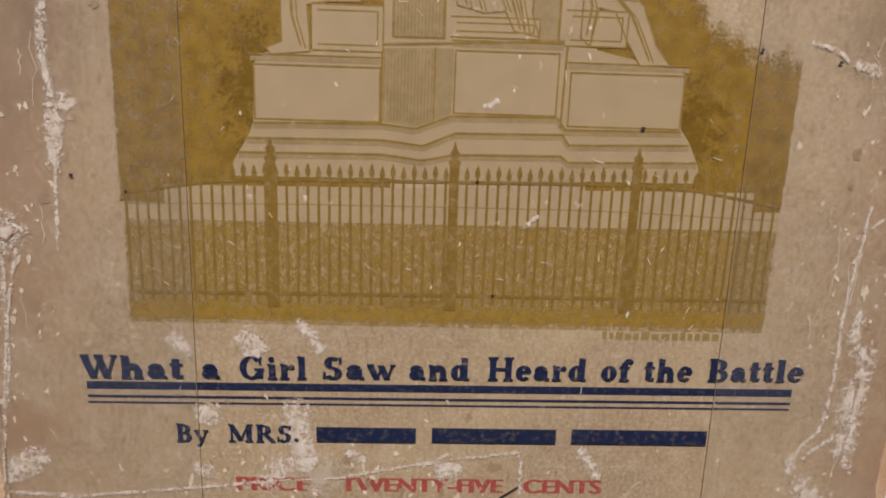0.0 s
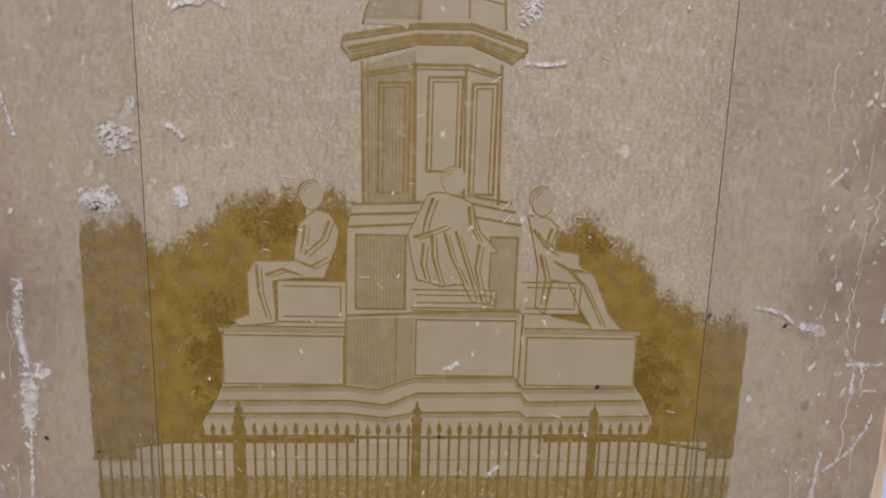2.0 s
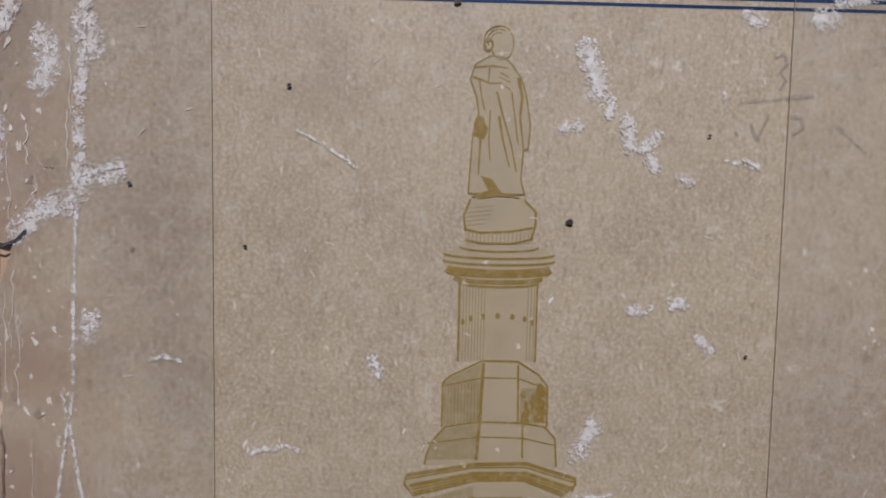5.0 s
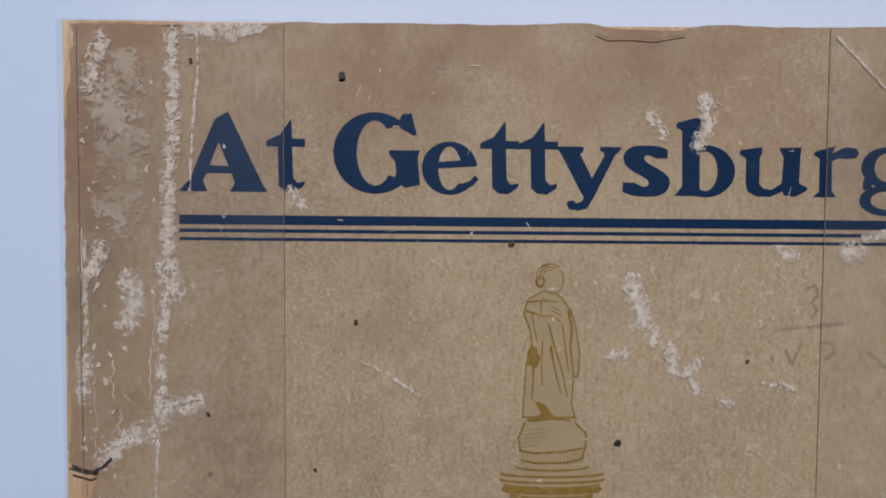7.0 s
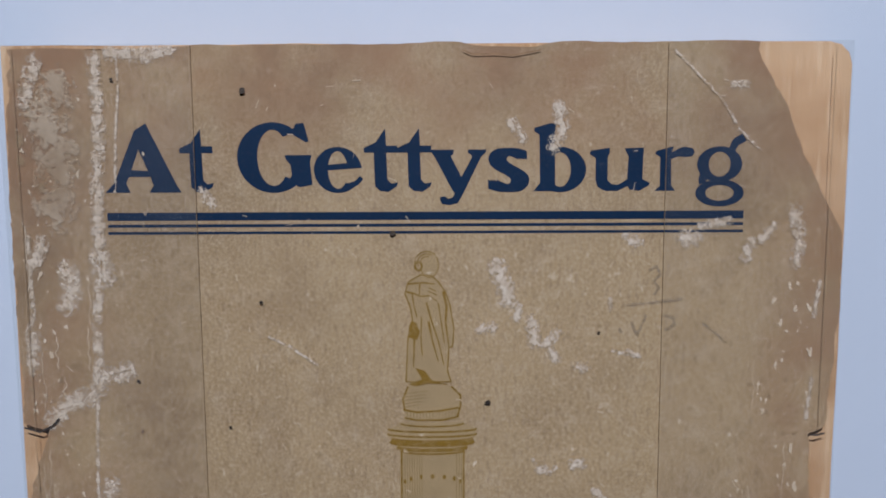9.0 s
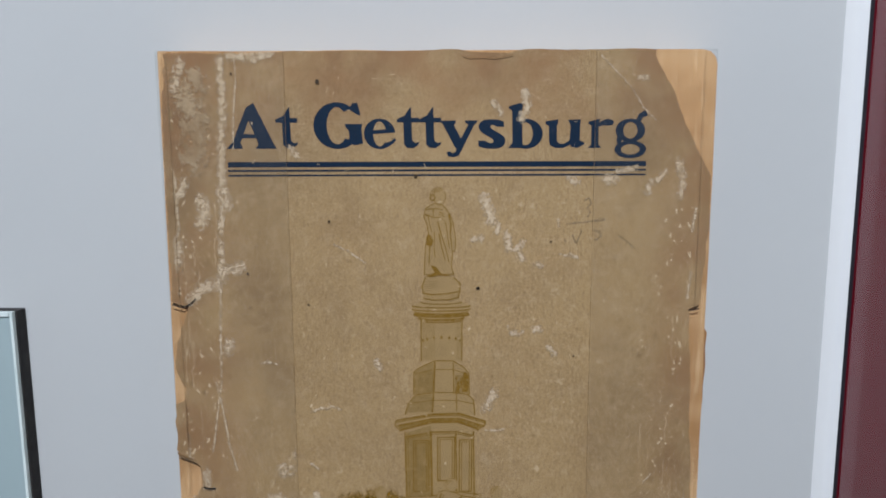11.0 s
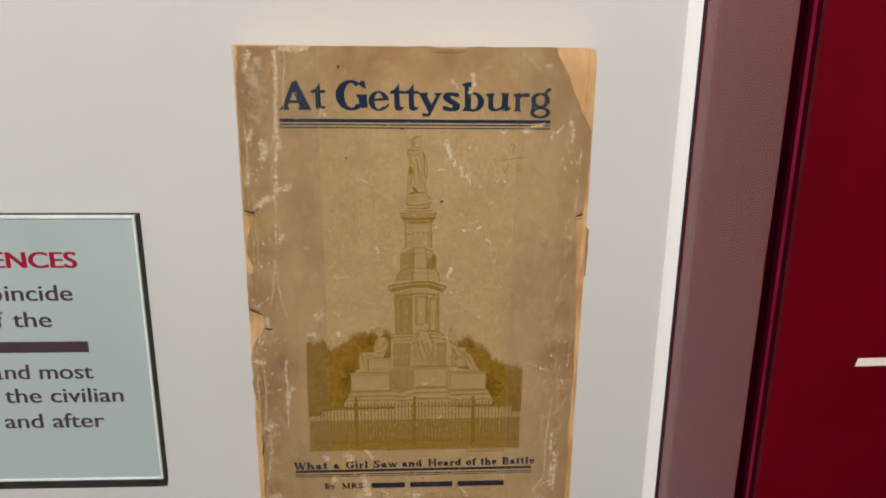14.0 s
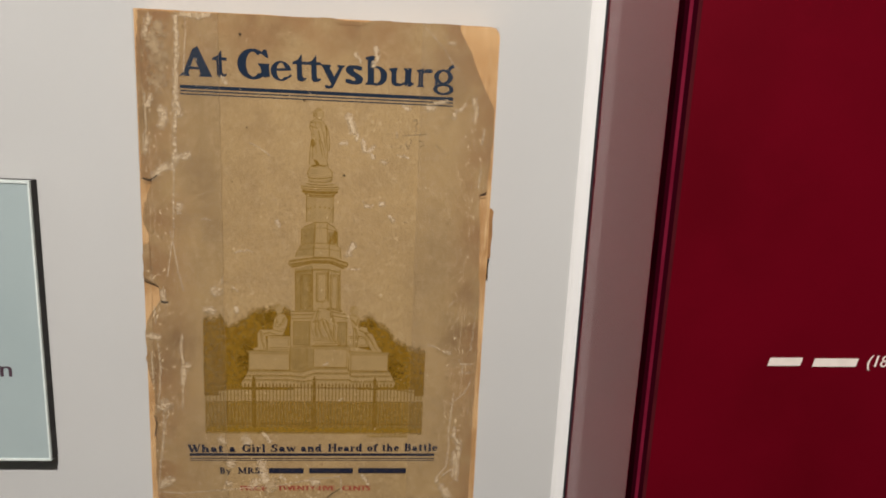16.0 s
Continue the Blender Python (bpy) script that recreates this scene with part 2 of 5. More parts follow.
white_print = make_plain("white_print", (0.80, 0.74, 0.68), (0.72, 0.66, 0.60), 200, 0.4)
plaster = make_plain("dark_grey_paint", (0.06, 0.058, 0.056), (0.05, 0.048, 0.046), 3, 0.8, 0.3, 200, 0.2, 0.0008)
carpet = make_plain("grey_carpet", (0.045, 0.043, 0.041), (0.03, 0.029, 0.028), 30, 0.95, 0.1, 400, 0.8, 0.003)
lamp_metal = make_plain("black_lamp_metal", (0.02, 0.02, 0.02), (0.03, 0.03, 0.03), 100, 0.4)
lamp_glow = make_glow("lamp_glow", (1.0, 0.9, 0.85), 30.0)


# ---- mesh helpers ----
def part(name, bm, material, parent=None, label=""):
    """Links a bmesh as one mesh object, under a thing or a part."""
    me = bpy.data.meshes.new(name)
    bm.to_mesh(me)
    bm.free()
    me.materials.append(material)
    ob = new(name, me)
    if parent:
        ob.parent = parent
    if label:
        tagged(ob, label)
    return ob


def box(x0, x1, y0, y1, z0, z1, bevel=0.0, segments=2):
    bm = bmesh.new()
    m = Matrix.Translation(((x0 + x1) / 2, (y0 + y1) / 2, (z0 + z1) / 2)) @ Matrix.Diagonal((x1 - x0, y1 - y0, z1 - z0, 1))
    bmesh.ops.create_cube(bm, size=1, matrix=m)
    if bevel:
        bmesh.ops.bevel(bm, geom=bm.edges[:], offset=bevel, segments=segments, affect="EDGES", profile=0.5)
    return bm


def empty(name, label, category, group="", kind=""):
    return tagged(new(name), label, category, group, kind)


def cockled(u, v):
    """The old cover has shrunk and cockled: where a printed point has moved to."""
    a, b = u / 50, v / 50
    return (u - 0.73 - 0.34 * a + 0.31 * b + 0.19 * a * a - 0.09 * b ** 3 + 0.30 * a * a * b,
            v + 0.62 - 1.21 * b - 0.07 * a * b - 0.08 * b * b + 0.39 * b ** 3)


class Sheet:
    """Flat ink or fibre shapes in millimetres, lying on the display at one depth."""

    def __init__(self, depth):
        self.verts, self.faces, self.depth = [], [], depth
        self.place = (lambda u, v, d: at(*cockled(u, v), d)) if depth < COVER else at

    def poly(self, pts):
        d = self.depth - 0.0000001 * (len(self.faces) % 64)
        n = len(self.verts)
        self.verts += [self.place(u, v, d) for u, v in pts]
        area = sum(a[0] * b[1] - b[0] * a[1] for a, b in zip(pts, [*pts[1:], pts[0]]))
        order = range(n, n + len(pts))
        self.faces.append(tuple(order) if area > 0 else tuple(reversed(order)))

    def rect(self, u0, v0, u1, v1):
        self.poly([(u0, v0), (u1, v0), (u1, v1), (u0, v1)])

    def line(self, pts, w, w2=None):
        w2 = w if w2 is None else w2
        for i, (a, b) in enumerate(zip(pts, pts[1:])):
            du, dv = b[0] - a[0], b[1] - a[1]
            ln = math.hypot(du, dv) or 1e-6
            wa, wb = (w + (w2 - w) * (i + k) / max(1, len(pts) - 1) for k in (0, 1))
            nu, nv = -dv / ln / 2, du / ln / 2
            ex, ey = du / ln * w * 0.2, dv / ln * w * 0.2
            self.poly([(a[0] + nu * wa - ex, a[1] + nv * wa - ey), (a[0] - nu * wa - ex, a[1] - nv * wa - ey),
                       (b[0] - nu * wb + ex, b[1] - nv * wb + ey), (b[0] + nu * wb + ex, b[1] + nv * wb + ey)])

    def disc(self, u, v, ru, rv=None, n=18, rag=0.0, turn=0.0):
        rv = rv or ru
        pts = []
        for i in range(n):
            a, k = 2 * math.pi * i / n, 1 + rag * (random.random() - 0.5) * 2
            x, y = ru * k * math.cos(a), rv * k * math.sin(a)
            pts.append((u + x * math.cos(turn) - y * math.sin(turn), v + x * math.sin(turn) + y * math.cos(turn)))
        self.poly(pts)

    def ring(self, u, v, ru, rv, wu, wv, a0=0.0, a1=360.0, n=40):
        """A band between two ellipses, wu wide at the sides and wv at top and bottom."""
        for i in range(n):
            a, b = (radians(a0 + (a1 - a0) * k / n) for k in (i, i + 1))
            self.poly([(u + (ru - wu) * math.cos(a), v + (rv - wv) * math.sin(a)), (u + ru * math.cos(a), v + rv * math.sin(a)),
                       (u + ru * math.cos(b), v + rv * math.sin(b)), (u + (ru - wu) * math.cos(b), v + (rv - wv) * math.sin(b))])

    def letters(self, body, u0, u1, v0, height, bold=0.0, slant=0.0):
        """Words in the built-in font: from u0 to u1, on the baseline v0, capitals as high as given."""
        verts, faces = glyphs(body)
        lo, hi = min(v[0] for v in verts), max(v[0] for v in verts)
        k = (u1 - u0 - bold) / (hi - lo)
        kv = height / CAP
        for i in range(4 if bold else 1):
            n, d = len(self.verts), self.depth - 0.000001 * i
            for x, y in verts:
                self.verts.append(self.place(u0 + (x - lo) * k + bold * i / 3 + slant * y * kv, v0 + y * kv, d))
            self.faces += [tuple(n + j for j in f) for f in faces]

    def done(self, name, material, parent=None, label=""):
        me = bpy.data.meshes.new(name)
        me.from_pydata(self.verts, [], self.faces)
        me.update()
        me.materials.append(material)
        ob = new(name, me)
        ob.parent = parent
        if label:
            tagged(ob, label)
        return ob


GLYPHS = {}


def glyphs(body):
    if body not in GLYPHS:
        cu = bpy.data.curves.new("words", "FONT")
        cu.body, cu.resolution_u = body, 6
        ob = new("words", cu)
        bpy.context.view_layer.update()
        me = bpy.data.meshes.new_from_object(ob.evaluated_get(bpy.context.evaluated_depsgraph_get()))
        GLYPHS[body] = ([(v.co.x, v.co.y) for v in me.vertices], [tuple(p.vertices) for p in me.polygons])
        bpy.data.objects.remove(ob)
        bpy.data.curves.remove(cu)
        bpy.data.meshes.remove(me)
    return GLYPHS[body]


CAP = max(v[1] for v in glyphs("H")[0])
XH = max(v[1] for v in glyphs("x")[0])


def wob(u, scale, amount, seed=0.0):
    return amount * noise.noise((u * scale, seed * 3.7, seed))


def along(points, u):
    for (a, b), (c, d) in zip(points, points[1:]):
        if a <= u <= c:
            return b + (d - b) * (u - a) / (c - a)
    return points[0][1] if u < points[0][0] else points[-1][1]


def patch(name, material, parent, u0, u1, v0, v1, step, depth, amount, label="", kind=""):
    """A fine sheet over a stretch of the cover that keeps, at each corner, how much of the layer is left there."""
    nu, nv = max(2, round((u1 - u0) / step)), max(2, round((v1 - v0) / step))
    uu, vv = np.meshgrid(np.linspace(u0, u1, nu + 1), np.linspace(v0, v1, nv + 1))
    a = amount(uu, vv)
    keep = np.zeros((nv, nu), bool)
    for du in (0, 1):
        for dv in (0, 1):
            keep |= a[dv:nv + dv, du:nu + du] > 0.02
    index, verts, values, faces = {}, [], [], []
    for j, i in zip(*np.nonzero(keep)):
        quad = []
        for dj, di in ((0, 0), (0, 1), (1, 1), (1, 0)):
            key = (j + dj, i + di)
            if key not in index:
                index[key] = len(verts)
                verts.append(at(*cockled(float(uu[key]), float(vv[key])), depth))
                values.append(float(a[key]))
            quad.append(index[key])
        faces.append(quad)
    me = bpy.data.meshes.new(name)
    me.from_pydata(verts, [], faces)
    me.attributes.new("amount", "FLOAT", "POINT").data.foreach_set("value", values)
    me.update()
    me.materials.append(material)
    ob = new(name, me)
    ob.parent = parent
    return tagged(ob, label, kind=kind)


def near_line(pts, w, w2=None):
    """How much of a worn stroke is left at a place: 1 on its middle line, 0.5 at its rim."""
    w2 = w if w2 is None else w2

    def amount(uu, vv):
        best = np.zeros_like(uu)
        n = max(1, len(pts) - 1)
        for i in range(n):
            (a, b), (c, d) = pts[i], pts[min(i + 1, len(pts) - 1)]
            ln = max(1e-6, (c - a) ** 2 + (d - b) ** 2)
            k = np.clip(((uu - a) * (c - a) + (vv - b) * (d - b)) / ln, 0, 1)
            wide = w + (w2 - w) * (i + k) / n
            best = np.maximum(best, 1 - np.hypot(uu - a - k * (c - a), vv - b - k * (d - b)) / wide)
        return best
    return amount


# ---- gallery shell ----
tagged(part("floor", box(-5, 5, -12.5, 0.25, -0.1, 0), carpet), "dark grey gallery carpet floor", "floor", kind="structure")
tagged(part("ceiling", box(-5, 5, -12.5, 0.25, 2.9, 3.0), plaster), "dark grey painted gallery ceiling", "ceiling", kind="structure")
tagged(part("wall_north", box(-5, 5, WALL, 0.25, 0, 2.9), red_wall), "glossy crimson painted exhibition wall", "wall", kind="structure")
tagged(part("wall_south", box(-5, 5, -12.6, -12.5, 0, 2.9), plaster), "plain grey painted gallery wall", "wall", kind="structure")
tagged(part("wall_east", box(5, 5.1, -12.5, 0.25, 0, 2.9), plaster), "plain grey painted gallery wall", "wall", kind="structure")
tagged(part("wall_west", box(-5.1, -5, -12.5, 0.25, 0, 2.9), plaster), "plain grey painted gallery wall", "wall", kind="structure")


# ---- display board and clear cover ----
def display_board():
    ob = empty("display_board", "satin white display board with a lit edge band painted in, hung on a crimson wall", "display board")
    part("board", box(-0.50, 0.0994, BOARD, WALL, 1.15, 1.78), board_white, ob)
    # added raised strip that carries the painted bright band at the edge
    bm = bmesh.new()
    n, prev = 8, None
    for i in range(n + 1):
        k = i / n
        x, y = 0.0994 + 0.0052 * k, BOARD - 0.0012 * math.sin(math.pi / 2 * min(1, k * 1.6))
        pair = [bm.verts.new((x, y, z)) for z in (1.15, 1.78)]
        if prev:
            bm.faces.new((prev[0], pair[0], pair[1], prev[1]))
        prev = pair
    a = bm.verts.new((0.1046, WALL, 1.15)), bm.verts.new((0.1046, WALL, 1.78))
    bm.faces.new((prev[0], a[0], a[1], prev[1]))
    part("lit_edge_band", bm, edge_lit_white, ob, "gloss white edge band with the brightness of a lit strip painted in")
    part("gasket", box(0.1046, 0.1058, BOARD - 0.001, WALL, 1.15, 1.78), gasket, ob, "thin black gasket")
    return ob


def acrylic_cover():
    """Panes whose outer skins carry the gloss; the refraction lines in their corner are painted as coloured strips."""
    ob = empty("acrylic_cover", "clear acrylic box cover standing off a crimson wall", "display case")
    for name, b, skin in (("front_pane", box(-0.52, 0.1100, -0.0490, -0.0460, 1.12, 1.80), (0, -1, 0)),
                          ("side_pane", box(0.1054, 0.1084, -0.0440, BOARD - 0.0016, 1.12, 1.80), (-1, 0, 0))):
        for f in b.faces:
            f.material_index = 0 if f.normal.dot(Vector(skin)) > 0.9 else 1
        if name == "side_pane":     # drafted: it flares towards the front
            for v in b.verts:
                v.co.x += 0.0046 * (BOARD - v.co.y) / (BOARD + 0.0440)
        pane = part(name, b, front_gloss if name == "front_pane" else pane_gloss, ob)
        pane.data.materials.append(pane_clear)
        pane.visible_shadow = False
    for x0, x1, mat, label in ((0.1100, 0.1114, corner_dark, "strip painted as a dark refraction line in an acrylic corner"), (0.1114, 0.1126, corner_red, "strip painted as a red refraction line in an acrylic corner"),
                               (0.1126, 0.1140, corner_dark, "strip painted as a dark refraction line in an acrylic corner"), (0.1140, 0.1153, corner_brown, "strip painted as a brown refraction line in an acrylic corner")):
        part("refraction_strip", box(x0, x1, -0.0490, -0.0442, 1.12, 1.80, 0.0002), mat, ob, label).visible_shadow = False
    return ob


display_board()
acrylic_cover()


# ---- caption panel ----
def caption_panel():
    ob = empty("caption_panel", "pale teal caption panel with black edges on a white board", "caption panel")
    z0, z1, x1 = MID - 0.0785, MID + 0.0336, -0.1052
    part("core", box(-0.30, x1, 0.0095, BOARD, z0, z1, 0.0002), black_core, ob, "rough black foam core")
    part("face", box(-0.30, x1 - 0.0004, 0.0085, 0.0094, z0 + 0.0003, z1 - 0.0003, 0.0002), teal, ob)
    rim = bmesh.new()
    for b in (box(x1 - 0.0010, x1 - 0.0003, 0.0082, 0.0094, z0, z1), box(-0.30, x1 - 0.0011, 0.0082, 0.0094, z1 - 0.0011, z1),
              box(-0.30, x1 - 0.0011, 0.0082, 0.0094, z0, z0 + 0.0009)):
        me = bpy.data.meshes.new("tmp")
        b.to_mesh(me), b.free(), rim.from_mesh(me)
        bpy.data.meshes.remove(me)
    part("rim", rim, teal_edge, ob, "pale polished acrylic rim")
    head = Sheet(0.00845)
    head.letters("ENCES", -160.5, -128.6, 13.3, 6.2, bold=0.75)
    head.done("heading", crimson_print, ob, "bold crimson capitals")
    for words, u0, u1, v in (("o", -163.4, -158.4, 0.1), ("f", -162.4, -159.4, -10.7), ("a", -168.2, -163.2, -32.7), ("incide", -157.4, -132.0, 0.1), ("the", -156.2, -141.3, -10.7), ("nd most", -162.4, -128.2, -32.7),
                             ("the civilian", -164.0, -117.5, -43.0), ("and after", -165.7, -126.2, -54.2)):
        s = Sheet(0.00845)
        s.letters(words, u0, u1, v, 6.3, bold=0.35)
        s.done("text_line", plum_print, ob, "dark plum lettering")
    s = Sheet(0.00845)
    s.rect(-166.5, -21.4, -128.6, -16.8)
    s.done("text_line", plum_print, ob, "dark plum bar")
    return ob


caption_panel()


# ---- wall caption ----
def wall_caption():
    ob = empty("wall_caption", "white italic caption lettering on a crimson wall", "lettering")
    for u0, u1 in ((204.2, 221.2), (226.0, 248.6)):
        s = Sheet(WALL - 0.0003)
        s.poly([(u0, -45.6), (u1 - 1, -45.3), (u1, -41.2), (u0 + 1, -41.5)])
        s.done("word_bar", white_print, ob)
    s = Sheet(WALL - 0.0003)
    s.letters("(18", 252.8, 263.0, -45.2, 5.6, bold=0.25, slant=0.18)
    s.done("word", white_print, ob)
    return ob


wall_caption()


# ---- lamp ----
def track_lamp(p):
    ob = empty("track_lamp", "black ceiling spotlight aimed at a display", "lamp")
    aim = look(p, (-0.02, 0, 1.46))
    bm = bmesh.new()
    bmesh.ops.create_cone(bm, segments=28, radius1=0.05, radius2=0.042, depth=0.13, cap_ends=False,
                          matrix=aim @ Matrix.Translation((0, 0, 0.05)))
    part("can", bm, lamp_metal, ob)
    bm = bmesh.new()
    bmesh.ops.create_circle(bm, segments=28, radius=0.036, cap_ends=True, matrix=aim @ Matrix.Translation((0, 0, 0.012)))
    part("lens", bm, lamp_glow, ob, "glowing warm white lens")
    bm = bmesh.new()
    bmesh.ops.create_cone(bm, segments=16, radius1=0.012, radius2=0.012, depth=2.9 - p.z - 0.02, cap_ends=True,
                          matrix=Matrix.Translation((p.x, p.y - 0.05, (2.9 + p.z + 0.02) / 2)))
    part("stem", bm, lamp_metal, ob)


track_lamp(SPOT_AT)


# ---- the book ----
book = empty("old_book", "worn tan paperback booklet with torn edges on a white board", "book")
LEFT, RIGHT, TOP, BOTTOM = -63.2, 63.0, 94.9, -94.0


def page_section(i, n):
    """One gathering of pages, its edges a little uneven."""
    d0 = COVER + 0.0008 + 0.0105 * i / n
    d1 = COVER + 0.0008 + 0.0105 * (i + 0.86) / n
    r = random.random
    u1 = RIGHT + 0.5 + 0.7 * i / n + 0.4 * r()
    u0, v0, v1 = LEFT + 0.1 - 0.2 * i / n + 0.3 * r(), BOTTOM + 0.6 + 0.5 * r(), TOP + 0.35 - 0.3 * r()
    pts = []
    for k in range(14):
        pts.append((u0 - 1.2 + (u1 - u0 + 1.2) * k / 14, v0 + 2.0 * k / 14 - 0.6 + wob(k, 0.7, 0.3, i)))
    for k in range(20):
        pts.append((u1 + wob(k, 0.5, 0.35, i + 20), v0 + 1.6 + (v1 - v0 - 1.6) * k / 20))
    c = 3.4 - 2.4 * i / n      # the corners are rounded by handling, the upper leaves most
    pts += [(u1, v1 - c), (u1 - 0.13 * c, v1 - 0.5 * c), (u1 - 0.5 * c, v1 - 0.13 * c), (u1 - c, v1)]
    for k in range(1, 14):
        pts.append((u1 - c + (u0 - u1 + c) * k / 14, v1 + wob(k, 0.7, 0.3, i + 40)))
    for k in range(20):
        pts.append((u0 - 1.2 * k / 20 + wob(k, 0.6, 0.3, i + 60), v1 + (v0 - v1) * k / 20))
    bm = bmesh.new()
    front = [bm.verts.new(at(u, v, d0)) for u, v in pts]
    back = [bm.verts.new(at(u, v, d1)) for u, v in pts]
    bm.faces.new(front), bm.faces.new(back[::-1])
    for a in range(len(pts)):
        b = (a + 1) % len(pts)
        bm.faces.new((front[a], back[a], back[b], front[b]))
    bmesh.ops.recalc_face_normals(bm, faces=bm.faces[:])
    return part("page_section", bm, pages, book)


for i in range(6):
    page_section(i, 6)
part("back_cover", box(LEFT / 1000 - 0.0004, RIGHT / 1000 + 0.0006, BOARD - 0.0022, BOARD - 0.0001, MID + BOTTOM / 1000 + 0.0018, MID + TOP / 1000 - 0.0006, 0.0003),
     back_cover, book, "brown paper back cover")


def tab():
    bm = bmesh.new()
    pts = [(62.5, 29.3), (65.2, 29.4), (65.9, 28.3), (65.6, 24.5), (65.9, 20.0), (65.5, 15.0), (65.6, 10.4), (64.8, 10.0), (62.5, 10.3)]
    f = [bm.verts.new(at(u, v, 0.0045)) for u, v in pts]
    g = [bm.verts.new(at(u, v, 0.0065)) for u, v in pts]
    bm.faces.new(f), bm.faces.new(g[::-1])
    for a in range(len(pts)):
        b = (a + 1) % len(pts)
        bm.faces.new((f[a], g[a], g[b], f[b]))
    bmesh.ops.recalc_face_normals(bm, faces=bm.faces[:])
    part("cover_scrap", bm, back_cover, book, "brown scrap of cover standing out")


tab()


def step(x, a, b):
    k = min(1.0, max(0.0, (x - a) / (b - a)))
    return k * k * (3 - 2 * k)


LEFT_RIM = ((-93, -59.5), (-91, -61.1), (-80.6, -62.2), (-65, -61.6), (-59, -60.6), (-53, -61.7), (-44.4, -61.2), (-39.7, -62.7), (-31.4, -63.6), (-22, -63.5), (-17.5, -63.2),
            (-11.7, -60.4), (-8.3, -57.9), (-3.9, -57.9), (-2.3, -58.9), (-0.6, -63.2), (5, -63.3), (13.0, -63.1), (13.3, -61.0), (16.9, -60.6), (19, -62.2), (22, -62.8), (25.3, -62.4),
            (29.5, -61.1), (36.6, -58.7), (37.4, -62.8), (42, -62.4), (55, -62.6), (72, -62.4), (84, -62.1), (93, -61.3))
RIGHT_RIM = ((-91, 61.5), (-78, 61.8), (-65, 61.5), (-43, 61.7), (-30, 62.2), (-7, 61.7), (6.4, 61.0), (15, 60.8), (26, 60.1), (35.5, 59.7), (36.1, 62.1), (45, 62.8), (53, 63.2), (61, 63.3),
             (66.9, 63.1), (71.2, 60.8), (77.9, 57.3), (86.4, 53.7), (93.8, 49.3))


def left_edge(v):
    """The ragged left edge of the front cover, with its losses."""
    return along(LEFT_RIM, v) + wob(v, 0.35, 0.5, 1) + wob(v, 1.3, 0.4, 2)


def right_edge(v):
    return along(RIGHT_RIM, v) + wob(v, 0.3, 0.35, 5) + wob(v, 1.1, 0.25, 6)


STAINS = ((-51.4, -25.4, 10, 0.9), (54.9, -20.0, 11, 0.9), (57.3, -4.9, 7, 0.8), (-57.6, 79.2, 9, 0.9), (-61.0, 58.9, 8, 0.8), (-42.0, 37.0, 8, 0.8), (-20.0, 94.0, 16, 0.6), (-38.0, 24.0, 9, 0.5),
          (12.0, 94.0, 14, 0.5), (-59.0, 66.0, 7, 0.8), (48.0, 78.0, 12, 0.5), (-57.0, -33.0, 8, 0.9), (-22.0, 57.0, 9, 0.5))   # place, reach, strength


def front_cover():
    """Rows of small quads between the two ragged edges, gently cockled, with a folded rim below."""
    bm = bmesh.new()
    rows, cols = 300, 60
    grid = []
    for r in range(rows + 1):
        v = BOTTOM + 0.2 + (TOP - BOTTOM) * r / rows
        a, b = left_edge(v), right_edge(v)
        line = []
        for c in range(cols + 1):
            u = a + (b - a) * c / cols
            vv = v + 0.016 * u * (1 - r / rows) ** 6
            if r == rows:
                vv += wob(u, 0.12, 0.4, 9) + wob(u, 0.9, 0.22, 10) - 0.7 * step(u, 5, 8) * (1 - step(u, 17, 19)) - 0.5 * (1 - step(u, -36, -33))
            if r == 0:
                vv += 0.9 * (1 - step(u, -34, -10)) * abs(wob(u, 0.3, 2.0, 11)) + wob(u, 0.4, 0.9, 12) + 1.6 * step(u, 4, 6) * (1 - step(u, 9, 9.5))
            line.append(bm.verts.new(at(u, vv, COVER)))
        grid.append(line)
    for r in range(rows):
        for c in range(cols):
            bm.faces.new((grid[r][c], grid[r][c + 1], grid[r + 1][c + 1], grid[r + 1][c]))
    edge = [e for e in bm.edges if e.is_boundary]
    out = bmesh.ops.extrude_edge_only(bm, edges=edge)
    for v in (g for g in out["geom"] if isinstance(g, bmesh.types.BMVert)):
        v.co.y += 0.0006
    ob = part("front_cover", bm, paper, book, "worn tan paper front cover")
    soil = []
    for v in ob.data.vertices:
        u, w = v.co.x * 1000, (v.co.z - MID) * 1000
        soil.append(max(0.0, *(k * (1 - math.hypot(u - a, (w - b) * 0.8) / r) for a, b, r, k in STAINS)))
    ob.data.attributes.new("soil", "FLOAT", "POINT").data.foreach_set("value", soil)
    return ob


cover = front_cover()
FILL, LINE, TYPE, RUB = COVER - 0.000010, COVER - 0.000030, COVER - 0.000020, COVER - 0.000090

